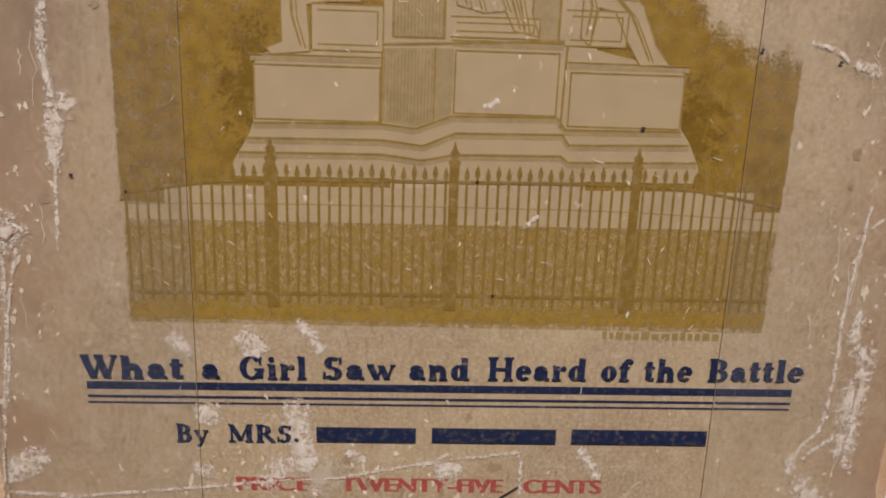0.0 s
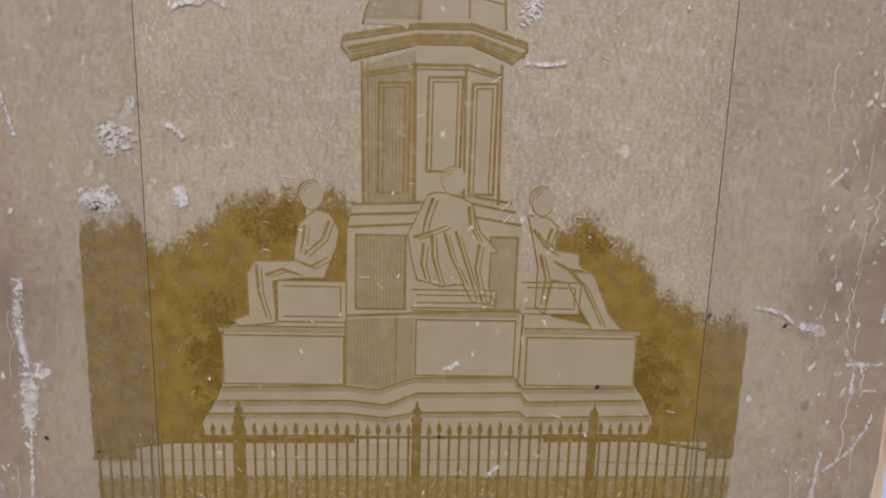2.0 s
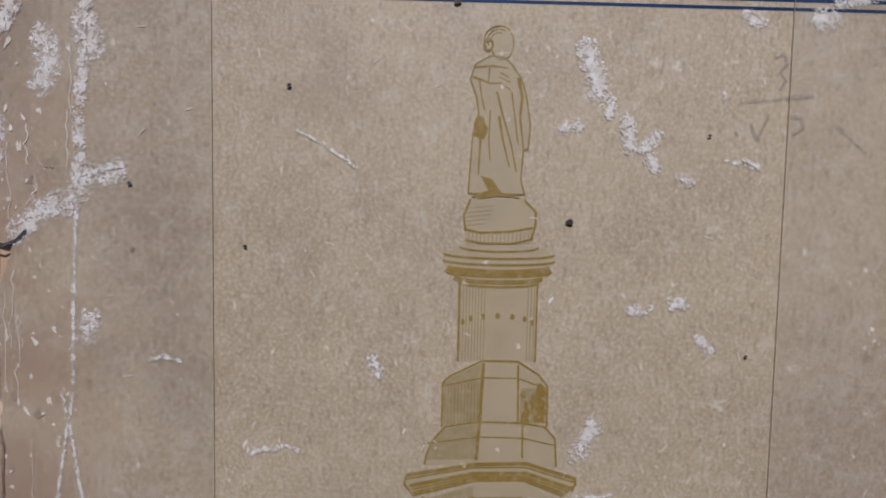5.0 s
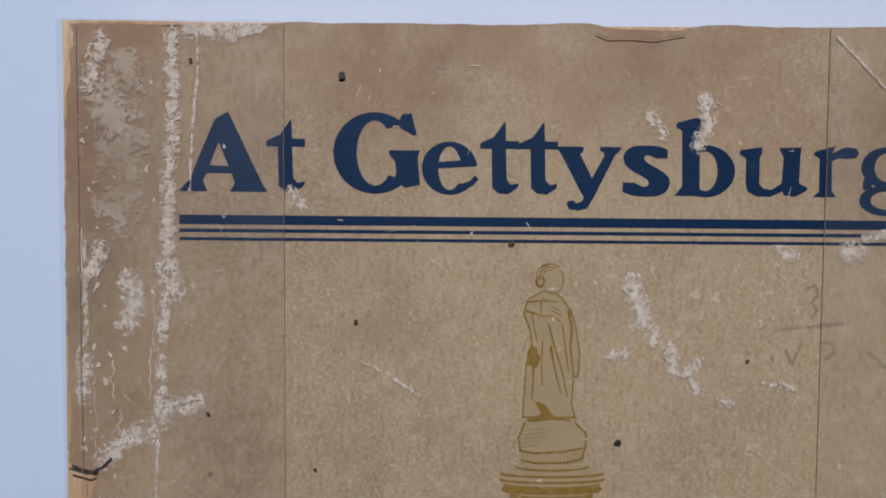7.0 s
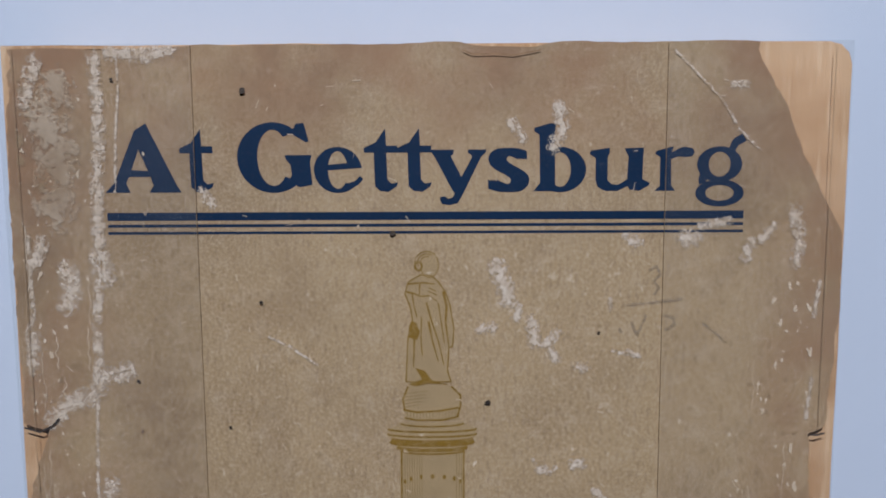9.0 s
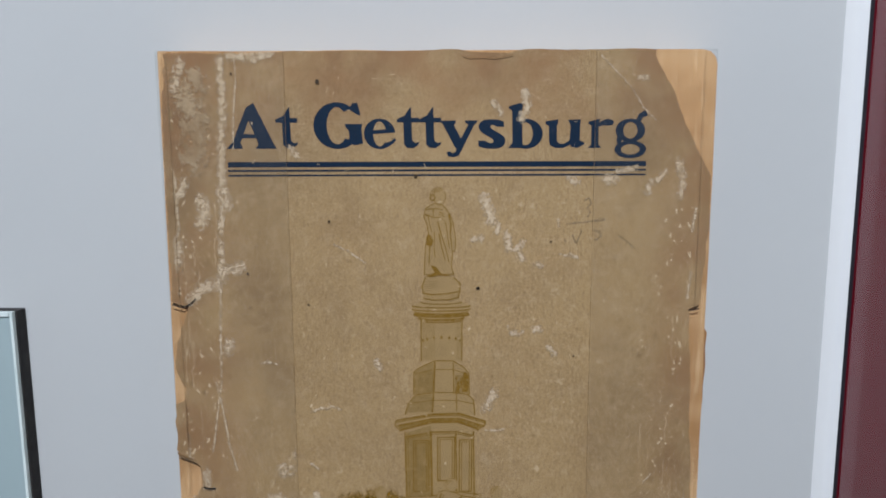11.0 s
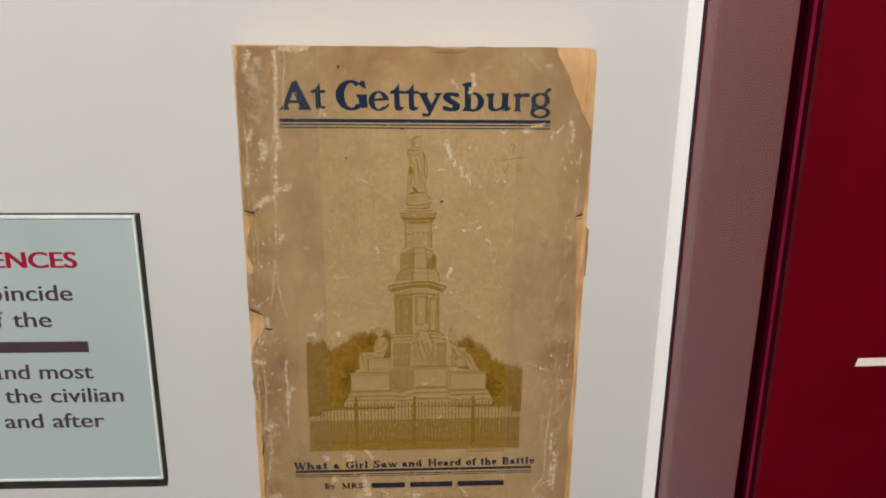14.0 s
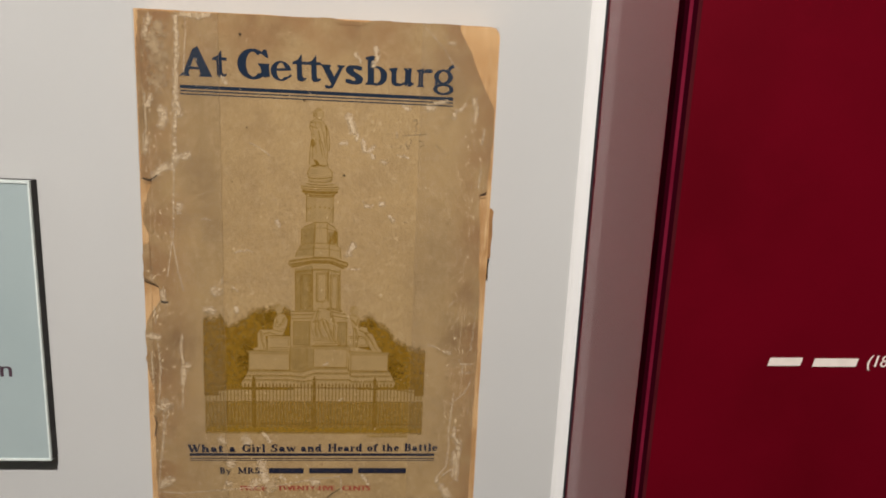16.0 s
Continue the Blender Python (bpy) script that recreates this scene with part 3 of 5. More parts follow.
# ---- serif letters ----
# on a body one capital high: I stem, L line, O bowl, F serif, D dot
ARCH = [("O", 0.45, 0.38, 0.27, 0.29, 0, 180), ("I", 0.62, 0, 0.4), ("F", 0.46, 0.8, 0)]
BOWL = [("O", 0.35, 0.33, 0.33, 0.35, 0, 360)]
SPINE = [("I", 0.24, 0, 1), ("F", 0.04, 0.44, 0), ("F", 0.04, 0.42, 1), ("L", 0.24, 0.97, 0.5, 0.97, 0.08), ("L", 0.24, 0.5, 0.5, 0.5, 0.08), ("O", 0.47, 0.74, 0.32, 0.27, -90, 90)]
SERIF = {
    "W": (1.25, [("L", 0.12, 1, 0.42, 0, 0.22), ("L", 0.42, 0, 0.68, 0.95, 0.09), ("L", 0.6, 1, 0.88, 0, 0.22), ("L", 0.88, 0, 1.14, 1, 0.09), ("F", 0, 0.3, 1), ("F", 0.46, 0.78, 1), ("F", 1.0, 1.25, 1)]),
    "w": (1.05, [("L", 0.12, 0.64, 0.36, 0, 0.2), ("L", 0.36, 0, 0.56, 0.6, 0.08), ("L", 0.5, 0.64, 0.74, 0, 0.2), ("L", 0.74, 0, 0.94, 0.64, 0.08), ("F", 0, 0.27, 0.63), ("F", 0.84, 1.05, 0.63)]),
    "h": (0.85, [("I", 0.2, 0, 1), ("F", 0.03, 0.38, 0), ("F", 0.03, 0.2, 0.97), *ARCH]),
    "n": (0.85, [("I", 0.2, 0, 0.64), ("F", 0.03, 0.38, 0), ("F", 0.03, 0.2, 0.62), *ARCH]),
    "a": (0.7, [("I", 0.46, 0.06, 0.45), ("O", 0.31, 0.44, 0.26, 0.22, 10, 165), ("O", 0.27, 0.2, 0.26, 0.21, 0, 360), ("L", 0.46, 0.07, 0.68, 0.03, 0.11), ("D", 0.13, 0.47, 0.09)]),
    "t": (0.5, [("I", 0.22, 0.05, 0.88), ("F", 0.01, 0.47, 0.61), ("L", 0.2, 0.06, 0.47, 0.07, 0.12)]),
    "G": (1.05, [("O", 0.5, 0.5, 0.48, 0.52, 42, 325), ("I", 0.84, 0.04, 0.42), ("F", 0.62, 1.03, 0.42), ("L", 0.86, 0.66, 0.88, 1.0, 0.09)]),
    "i": (0.45, [("I", 0.22, 0, 0.64), ("F", 0.03, 0.42, 0), ("F", 0.04, 0.22, 0.62), ("D", 0.2, 0.88, 0.12)]),
    "r": (0.62, [("I", 0.2, 0, 0.64), ("F", 0.02, 0.42, 0), ("F", 0.03, 0.2, 0.62), ("D", 0.51, 0.53, 0.11), ("L", 0.26, 0.45, 0.5, 0.6, 0.1)]),
    "l": (0.45, [("I", 0.22, 0, 1), ("F", 0.03, 0.42, 0), ("F", 0.04, 0.22, 0.97)]),
    "S": (0.78, [("O", 0.38, 0.74, 0.31, 0.28, 35, 262), ("O", 0.38, 0.27, 0.34, 0.29, -150, 92), ("L", 0.64, 0.7, 0.66, 1.0, 0.08), ("L", 0.06, 0.0, 0.08, 0.32, 0.08)]),
    "d": (0.8, [("O", 0.34, 0.33, 0.32, 0.35, 0, 360), ("I", 0.57, 0, 1), ("F", 0.42, 0.58, 0.97), ("F", 0.57, 0.78, 0.01)]),
    "H": (1.1, [("I", 0.22, 0, 1), ("I", 0.87, 0, 1), ("F", 0.02, 0.43, 0), ("F", 0.02, 0.43, 1), ("F", 0.67, 1.08, 0), ("F", 0.67, 1.08, 1), ("L", 0.22, 0.5, 0.87, 0.5, 0.1)]),
    "e": (0.68, [("O", 0.34, 0.33, 0.33, 0.35, 0, 318), ("L", 0.1, 0.36, 0.65, 0.36, 0.09)]),
    "o": (0.7, BOWL),
    "f": (0.55, [("I", 0.22, 0, 0.8), ("F", 0.03, 0.46, 0), ("F", 0.01, 0.46, 0.61), ("O", 0.39, 0.78, 0.26, 0.23, 60, 180), ("D", 0.48, 0.87, 0.1)]),
    "B": (0.92, [*SPINE, ("O", 0.49, 0.26, 0.37, 0.29, -90, 90), ("L", 0.24, 0.03, 0.5, 0.03, 0.08)]),
    "R": (1.02, [*SPINE, ("L", 0.5, 0.48, 0.88, 0.02, 0.22), ("F", 0.78, 1.02, 0)]),
    "y": (0.8, [("L", 0.13, 0.64, 0.42, 0.02, 0.2), ("L", 0.68, 0.64, 0.32, -0.24, 0.09), ("F", 0, 0.32, 0.63), ("F", 0.52, 0.8, 0.63), ("D", 0.25, -0.22, 0.1)]),
    "M": (1.3, [("L", 0.2, 0, 0.2, 1, 0.09), ("I", 1.06, 0, 1), ("L", 0.2, 1, 0.64, 0.06, 0.22), ("L", 0.64, 0.06, 1.02, 1, 0.09), ("F", 0.04, 0.38, 0), ("F", 0.86, 1.27, 0), ("F", 0.04, 0.3, 1), ("F", 0.98, 1.27, 1)]),
    ".": (0.26, [("D", 0.13, 0.11, 0.12)]),
}


def serif_word(sheet, body, u0, u1, v0, cap, stem=0.27, tilt=0.0):
    """Bold book type from u0 to u1 on the baseline v0."""
    gap = 0.07
    total = sum(SERIF[ch][0] + gap for ch in body) - gap
    k, x = (u1 - u0) / total, 0.0
    for ch in body:
        wide, strokes = SERIF[ch]
        pu = lambda a: u0 + (x + a) * k
        pv = lambda b: v0 + b * cap + tilt * x * k
        for kind, *q in strokes:
            if kind == "I":
                sheet.rect(pu(q[0] - stem / 2), pv(q[1]), pu(q[0] + stem / 2), pv(q[2]))
            elif kind == "F":
                sheet.rect(pu(q[0]), pv(q[2]) - 0.045 * cap, pu(q[1]), pv(q[2]) + 0.055 * cap)
            elif kind == "D":
                sheet.disc(pu(q[0]), pv(q[1]), q[2] * k, q[2] * cap, 14)
            elif kind == "O":
                sheet.ring(pu(q[0]), pv(q[1]), q[2] * k, q[3] * cap, stem * k, 0.11 * cap, q[4], q[5], 26)
            else:
                wide_u = q[4] * 0.62
                sheet.poly([(pu(q[0] - wide_u), pv(q[1])), (pu(q[0] + wide_u), pv(q[1])), (pu(q[2] + wide_u), pv(q[3])), (pu(q[2] - wide_u), pv(q[3]))]
                           if abs(q[3] - q[1]) > 0.25 else [(pu(q[0]), pv(q[1] - wide_u)), (pu(q[2]), pv(q[3] - wide_u)), (pu(q[2]), pv(q[3] + wide_u)), (pu(q[0]), pv(q[1] + wide_u))])
        x += wide + gap


# ---- title ----
title = Sheet(TYPE)
BASE = 73.35


def outline(u0, pts):
    """A letter's outline in tenths of a millimetre from its left foot."""
    title.poly([(u0 + x / 10, BASE + y / 10) for x, y in pts])


def letter_t(u0):
    outline(u0, [(33, 92), (34, 67), (51, 67), (51, 57), (34, 57), (35, 18), (41, 12), (51, 14), (49, 8), (37, 0), (24, 1), (16, 8), (15, 57), (0, 57), (0, 64), (18, 72)])


# A: thin left leg, bar, heavy right leg
outline(-48.4, [(0, 0), (39, 0), (33, 14), (38, 23), (42, 33), (54, 62), (64, 84), (67, 100), (49, 90), (15, 15)])
outline(-48.4, [(38, 23), (71, 23), (67, 32), (42, 33)])
outline(-48.4, [(67, 100), (111, 11), (118, 0), (68, 0), (75, 10), (71, 23), (54, 62), (64, 84)])
letter_t(-36.7)
# G
title.ring(-22.4, BASE + 5.0, 5.5, 5.1, 3.1, 1.05, 48, 318)
title.poly([(-18.8, BASE + 9.9), (-17.6, BASE + 10.0), (-16.9, BASE + 7.4), (-17.3, BASE + 7.2), (-19.6, BASE + 8.5)])
title.poly([(-20.6, BASE + 5.4), (-16.5, BASE + 5.4), (-16.8, BASE + 4.4), (-16.5, BASE + 1.1), (-18.4, BASE + 0.7), (-20.0, BASE + 1.6), (-19.6, BASE + 2.6), (-19.8, BASE + 4.0), (-20.5, BASE + 4.8)])
# e
title.ring(-12.6, BASE + 3.2, 3.65, 3.35, 2.15, 0.62, 5, 318)
title.poly([(-15.2, BASE + 3.1), (-9.0, BASE + 3.5), (-8.95, BASE + 3.8), (-11.4, BASE + 4.2), (-15.2, BASE + 3.9)])
title.line([(-11.0, BASE + 0.9), (-9.8, BASE + 1.3), (-9.1, BASE + 2.0)], 0.75, 0.7)
letter_t(-8.6)
letter_t(-3.5)
# y
outline(1.3, [(0, 61), (37, 61), (36, 54), (32, 52), (46, 25), (48, 21), (38, -3), (34, 2), (7, 52)])
outline(1.3, [(58, 61), (86, 61), (85, 57), (78, 51), (51, -2), (42, -17), (30, -20), (18, -18), (15, -12), (16, -8), (23, -7), (28, -11), (35, -8), (40, 3), (47, 20), (64, 50), (63, 54), (58, 56)])
title.letters("s", 10.1, 16.3, BASE, 6.2 / XH * CAP, bold=1.3)
# b
outline(16.9, [(0, 0), (34, 0), (33, 10), (32, 80), (34, 99), (24, 98), (2, 92), (1, 87), (9, 82), (10, 12)])
title.ring(20.9, BASE + 3.15, 3.9, 3.3, 2.3, 0.8, -128, 118)
# u
outline(25.3, [(0, 54), (2, 59), (30, 63), (30, 55), (27, 50), (27, 16), (33, 10), (43, 9), (56, 17), (58, 50), (54, 57), (52, 62), (81, 63), (80, 55), (79, 17), (90, 12), (89, 8),
               (74, 0), (60, 2), (57, 7), (42, 0), (24, 0), (12, 6), (9, 16), (9, 48)])
# r
outline(35.0, [(0, 0), (31, 0), (25, 8), (24, 46), (34, 50), (45, 49), (55, 50), (59, 56), (56, 62), (44, 64), (36, 62), (25, 56), (28, 65), (2, 58), (0, 54), (8, 49), (8, 7)])
title.ring(44.6, 77.2, 3.35, 2.6, 1.75, 0.8)
title.ring(44.7, 73.0, 3.6, 2.0, 1.5, 0.85)
title.poly([(41.9, 76.2), (43.0, 75.5), (42.6, 74.6), (41.6, 74.2), (41.5, 75.2)])
title.line([(46.2, 79.0), (46.9, 80.4), (48.0, 81.0)], 1.0, 1.3)
title.done("title_lettering", navy, book, "bold navy serif title lettering")
for v0, v1 in ((69.2, 70.4), (68.2, 68.65), (67.15, 67.55)):
    s = Sheet(TYPE)
    s.rect(-48.3, v0, 48.4, v1)
    s.done("rule", navy, book, "navy printed rule")

# ---- lower lettering ----
sub = Sheet(RUB - 0.00013)
for word, u0, u1 in (("What", -48.7, -35.2), ("a", -32.9, -30.4), ("Girl", -27.9, -18.8), ("Saw", -16.8, -6.9), ("and", -5.1, 3.2),
                     ("Heard", 5.6, 19.3), ("of", 21.2, 25.5), ("the", 27.2, 34.0), ("Battle", 36.1, 49.7)):
    serif_word(sub, word, u0, u1, -70.2 + 0.011 * u0, 3.05, tilt=0.011)
sub.done("subtitle_lettering", black_ink, book, "dark navy serif subtitle lettering")
for v0, v1 in ((-72.4, -71.3), (-73.6, -73.2), (-74.4, -74.1)):
    s = Sheet(TYPE)
    s.poly([(-48.2, v0), (48.5, v0 + 0.35), (48.5, v1 + 0.35), (-48.2, v1)])
    s.done("rule", black_ink, book, "dark navy printed rule")
by = Sheet(RUB - 0.00013)
serif_word(by, "By", -36.8, -32.4, -79.6, 2.45)
serif_word(by, "MRS.", -29.8, -20.1, -79.5, 2.35)
for u0, u1 in ((-17.7, -4.0), (-1.8, 15.6), (17.8, 37.1)):
    by.rect(u0, -79.35 + 0.004 * u0, u1, -77.2 + 0.004 * u0)
by.done("author_line", black_ink, book, "dark navy author line of words and bars")
price = Sheet(TYPE)
for word, u0, u1 in (("PRICE", -29.0, -18.6), ("TWENTY-FIVE", -14.6, 8.6), ("CENTS", 11.4, 22.8)):
    price.letters(word, u0, u1, -86.8, 2.0, bold=0.42)
price.done("price_line", red_ink, book, "faded red price lettering")


# ---- printed picture ----
TREES = ((-42, -15.6), (-40.5, -14.0), (-38.6, -15.2), (-36.6, -14.4), (-34.5, -13.6), (-34.1, -17.6), (-32.1, -18.2), (-29.3, -17.4), (-26.6, -15.8), (-24.5, -14.0), (-23.1, -12.4),
         (-20.4, -12.0), (-17.0, -11.2), (-15.3, -11.4), (-11.6, -11.0), (-9.6, -11.6), (-8.2, -13.2), (17.0, -17.0), (18.6, -14.4), (20.3, -13.8), (22.1, -14.4), (23.6, -15.8), (25.9, -17.4),
         (28.1, -18.6), (29.9, -21.6), (31.2, -23.8), (33.8, -24.8), (36.2, -26.4), (38.5, -26.9), (43.0, -27.4))


def woods():
    """Trees in broken ink: ragged tops, gaps of bare paper inside, denser beside the stone."""
    skyline = np.vectorize(lambda u: along(TREES, u) + wob(u, 0.7, 1.3, 3) + wob(u, 2.3, 0.7, 4))

    def amount(uu, vv):
        a = 0.44 + 0.19 * np.clip(skyline(uu) - vv, -3.0, 2.4)
        a -= 0.16 * np.clip((-30 - uu) / 6, 0, 1)
        return np.where(((uu > -8.0) & (uu < 17)) | (uu < -42) | (uu > 43), 0, np.clip(a, 0, 0.86))

    def dense(uu, vv):
        a = np.clip(1.1 - np.hypot((uu + 24.5) / 7, (vv + 33) / 12), 0, 1) + np.clip(1.1 - np.hypot((uu - 30) / 6, (vv + 36) / 9), 0, 1)
        a += np.clip(1.0 - np.hypot((uu + 18) / 7, (vv + 15) / 5), 0, 1) + np.clip(0.9 - np.hypot((uu - 22) / 5, (vv + 17) / 4), 0, 1)
        return np.where(vv < skyline(uu) - 0.6, np.clip(0.75 * a, 0, 0.62), 0)

    for name, u0, u1 in (("printed_trees", -42.2, -8.0), ("printed_trees", 17.0, 43.2)):
        patch(name, tree_ink, book, u0, u1, -47.2, -9.6, 0.4, FILL, amount, "mottled ochre printed trees", "stuff")
        patch("printed_tree_shade", tree_deep, book, u0, u1, -47.2, -9.6, 0.5, FILL - 0.000008, dense, "dense ochre foliage shade", "stuff")


def ground():
    top = np.vectorize(lambda u: -49.4 + 0.5 * math.sin((u + 20) / 30) + wob(u, 0.5, 0.3, 8))
    low = np.vectorize(lambda u: -62.2 + wob(u, 0.4, 0.25, 13))

    def amount(uu, vv):
        a = 0.50 + 0.22 * np.clip(np.minimum((top(uu) - vv) * 1.6, (vv - low(uu)) * 3), -1.5, 0.6)
        return np.where((uu < -41.9) | (uu > 43.1), 0, a + 0.25 * np.clip((-59.6 - vv) / 1.5, 0, 1))

    patch("printed_grass", lawn_ink, book, -42, 43.2, -63, -48.6, 0.4, FILL, amount, "stippled ochre printed grass", "stuff")
    s = Sheet(FILL - 0.000014)
    s.poly([(-41.6, -49.4), (-41.6, -47.6), (-36.5, -47.5), (-36.5, -44.9), (39.5, -44.0), (39.5, -46.5), (43, -46.5), (43, -49.0)])
    s.done("printed_low_wall", stone_ink, book, "pale printed wall")
    s = Sheet(LINE)
    s.line([(-41.5, -47.4), (-20, -47.0), (0, -46.9), (20, -46.9), (42.8, -47.6)], 0.16)
    s.done("printed_wall_joint", gold_soft, book)


def fence():
    s = Sheet(LINE - 0.000036)
    u = -41.3
    k = 0
    while u < 42.8:
        top = -41.8 + 0.012 * (u + 22) + (0.15 if k % 2 else -0.15)
        if abs(u) > 30:
            top -= 1.6 * (abs(u) - 30) / 12
        lean = wob(u, 0.7, 0.12, 15)
        s.line([(u + lean, -59.8 + wob(u, 0.3, 0.3, 16)), (u, top - 1.5)], 0.34)
        s.poly([(u - 0.3, top - 1.6), (u + 0.3, top - 1.6), (u + 0.34, top - 1.0), (u, top), (u - 0.34, top - 1.0)])
        u += 1.345
        k += 1
    s.done("printed_pickets", deep_gold, book, "ochre printed fence pickets")
    s = Sheet(LINE - 0.000036)
    for pts, w in ((((-41.4, -46.0), (-30, -44.3), (-23, -43.9), (24, -43.4), (32, -44.0), (42.9, -45.8)), 0.4),
                   (((-41.2, -58.9), (0, -58.6), (42.8, -58.5)), 0.45)):
        s.line(list(pts), w)
    s.done("printed_rails", deep_gold, book, "ochre printed fence rails")
    for u in (-23.1, 0.1, 23.6):
        s = Sheet(LINE - 0.000048)
        s.rect(u - 0.62, -60.4, u + 0.62, -41.5)
        s.rect(u - 0.85, -54.0, u + 0.85, -53.2)
        s.rect(u - 0.8, -60.6, u + 0.8, -53.8)
        s.disc(u, -41.2, 0.8, 0.55)
        s.disc(u, -40.1, 0.6, 0.6)
        s.poly([(u - 0.4, -39.9), (u + 0.4, -39.9), (u, -38.4)])
        s.done("printed_post", deep_gold, book, "dark ochre printed fence post")
    s = Sheet(LINE)
    s.rect(-8.5, -60.4, 0, -59.4)
    s.done("printed_sill", gold, book)


def monument():
    body, shade, ink, mid = Sheet(LINE - 0.000007), Sheet(LINE - 0.000014), Sheet(LINE - 0.000028), Sheet(LINE - 0.000021)
    # steps and pedestal blocks
    body.poly([(-27.9, -43.6), (31.6, -43.0), (31.4, -40.9), (29.8, -37.7), (28.6, -36.2), (28.2, -29.3), (26.5, -28.8), (13.4, -26.0), (12.6, -14.8), (11.4, -12.1), (-8.4, -12.6),
               (-9.1, -15.5), (-9.2, -27.0), (-23.5, -28.4), (-24.9, -29.7), (-25.1, -36.7), (-25.8, -38.6), (-27.7, -41.7)])
    for pts in (((-25.1, -36.9), (-9.3, -36.6), (-5, -37.1), (-0.6, -35.4), (12.7, -35.2), (13.9, -36.7), (28.6, -36.5)),
                ((-26.0, -38.8), (-9.3, -38.6), (-4, -39.2), (0, -37.5), (13.5, -37.3), (14.5, -38.6), (29.8, -38.2)),
                ((-27.0, -40.6), (-9.3, -40.4), (-4, -41.0), (0, -40.2), (13.5, -40.0), (14.5, -40.8), (31.0, -40.4))):
        ink.line(list(pts), 0.3)
        mid.line([(u, v - 0.45) for u, v in pts], 0.5)
    for u0, v0, u1, v1 in ((-24.9, -36.4, -9.5, -29.8), (-0.3, -35.0, 12.5, -27.4), (14.1, -36.2, 28.4, -29.6)):
        ink.line([(u0, v0), (u0, v1), (u1, v1), (u1, v0), (u0, v0)], 0.22)
        mid.line([(u0 - 0.3, v1 + 0.7), (u1 + 0.3, v1 + 0.7)], 0.6)
        ink.line([(u0 - 0.5, v1 + 1.2), (u1 + 0.5, v1 + 1.2)], 0.22)
    shade.poly([(-9.2, -36.3), (-5, -36.8), (-0.6, -35.2), (-0.5, -27.2), (-9.2, -27.4)])
    ink.line([(-2.8, -36.2), (-2.8, -27.2)], 0.22)
    ink.line([(-9.3, -36.4), (-9.3, -27.2)], 0.28)
    ink.line([(13.2, -36.4), (13.4, -26.2)], 0.3)
    # die block with framed panels
    for u0, u1 in ((-8.0, -1.8), (8.8, 12.2)):
        mid.rect(u0, -26.0, u1, -16.4)
        ink.line([(u0, -26.0), (u0, -16.4), (u1, -16.4), (u1, -26.0), (u0, -26.0)], 0.3)
    for pts in (((-9.1, -15.4), (-1.2, -14.9), (5.2, -13.6), (12.5, -14.8)), ((-8.7, -13.8), (-1.2, -13.5), (5.5, -12.0), (11.8, -13.2)),
                ((-8.4, -12.5), (-1.0, -12.2), (6.0, -11.2), (11.2, -12.0)), ((-9.3, -27.0), (-1.0, -26.6), (13.2, -25.9))):
        ink.line(list(pts), 0.32)
    # panelled shaft
    body.poly([(-7.3, -12.5), (10.2, -12.0), (9.3, 4.6), (5.4, 7.0), (-1.0, 6.9), (-7.4, 4.4)])
    shade.poly([(-7.2, -12.4), (-0.8, -12.0), (-1.1, 6.4), (-7.3, 4.4)])
    for u0, u1, top, low in ((-5.4, -1.7, 2.4, -11.0), (0.5, 4.6, 3.2, -8.2), (5.8, 8.8, 2.5, -11.0)):
        for k in (0.0, 0.55):
            ink.line([(u0 + k, low), (u0 + k, top - k), (u1 - k, top + 0.1 - k), (u1 - k, low), (u0 + k, low)], 0.34 - 0.24 * k)
    for u, w in ((-7.2, 0.34), (-6.5, 0.18), (-0.9, 0.5), (5.2, 0.34), (9.5, 0.34)):
        ink.line([(u, -12.2), (u - 0.3, 4.8)], w)
    ink.line([(-7.4, 3.4), (-1.0, 4.6), (5.2, 4.7), (9.4, 3.5)], 0.4)
    ink.line([(-7.4, 3.0), (-1.0, 4.1), (5.2, 4.2), (9.4, 3.1)], 0.18)
    # cornice
    body.poly([(-9.6, 7.8), (-1.1, 9.4), (5.6, 9.6), (12.0, 7.5), (12.1, 6.8), (10.2, 5.0), (5.4, 7.1), (-1.0, 7.0), (-8.6, 4.9), (-9.9, 6.6)])
    mid.poly([(-9.2, 6.5), (-1.1, 8.2), (5.7, 8.3), (11.8, 6.2), (10.2, 5.0), (5.4, 7.1), (-1.0, 7.0), (-8.6, 4.9)])
    for pts, w in (([(-9.6, 7.7), (-1.1, 9.2), (5.6, 9.4), (12.0, 7.4)], 0.5), ([(-9.7, 7.2), (-1.1, 8.8), (5.6, 8.9), (12.0, 6.9)], 0.22), ([(-9.2, 6.3), (-1.1, 8.0), (5.7, 8.1), (11.8, 6.0)], 0.5),
                   ([(-8.7, 5.2), (-1.0, 7.2), (5.4, 7.3), (10.6, 5.3)], 0.6), ([(-9.0, 5.8), (-1.0, 7.6), (5.5, 7.7), (11.2, 5.7)], 0.2), ([(-9.7, 7.6), (-9.9, 6.5), (-8.6, 4.9)], 0.3), ([(12.0, 7.4), (12.1, 6.6), (10.2, 5.0)], 0.3)):
        ink.line(pts, w)
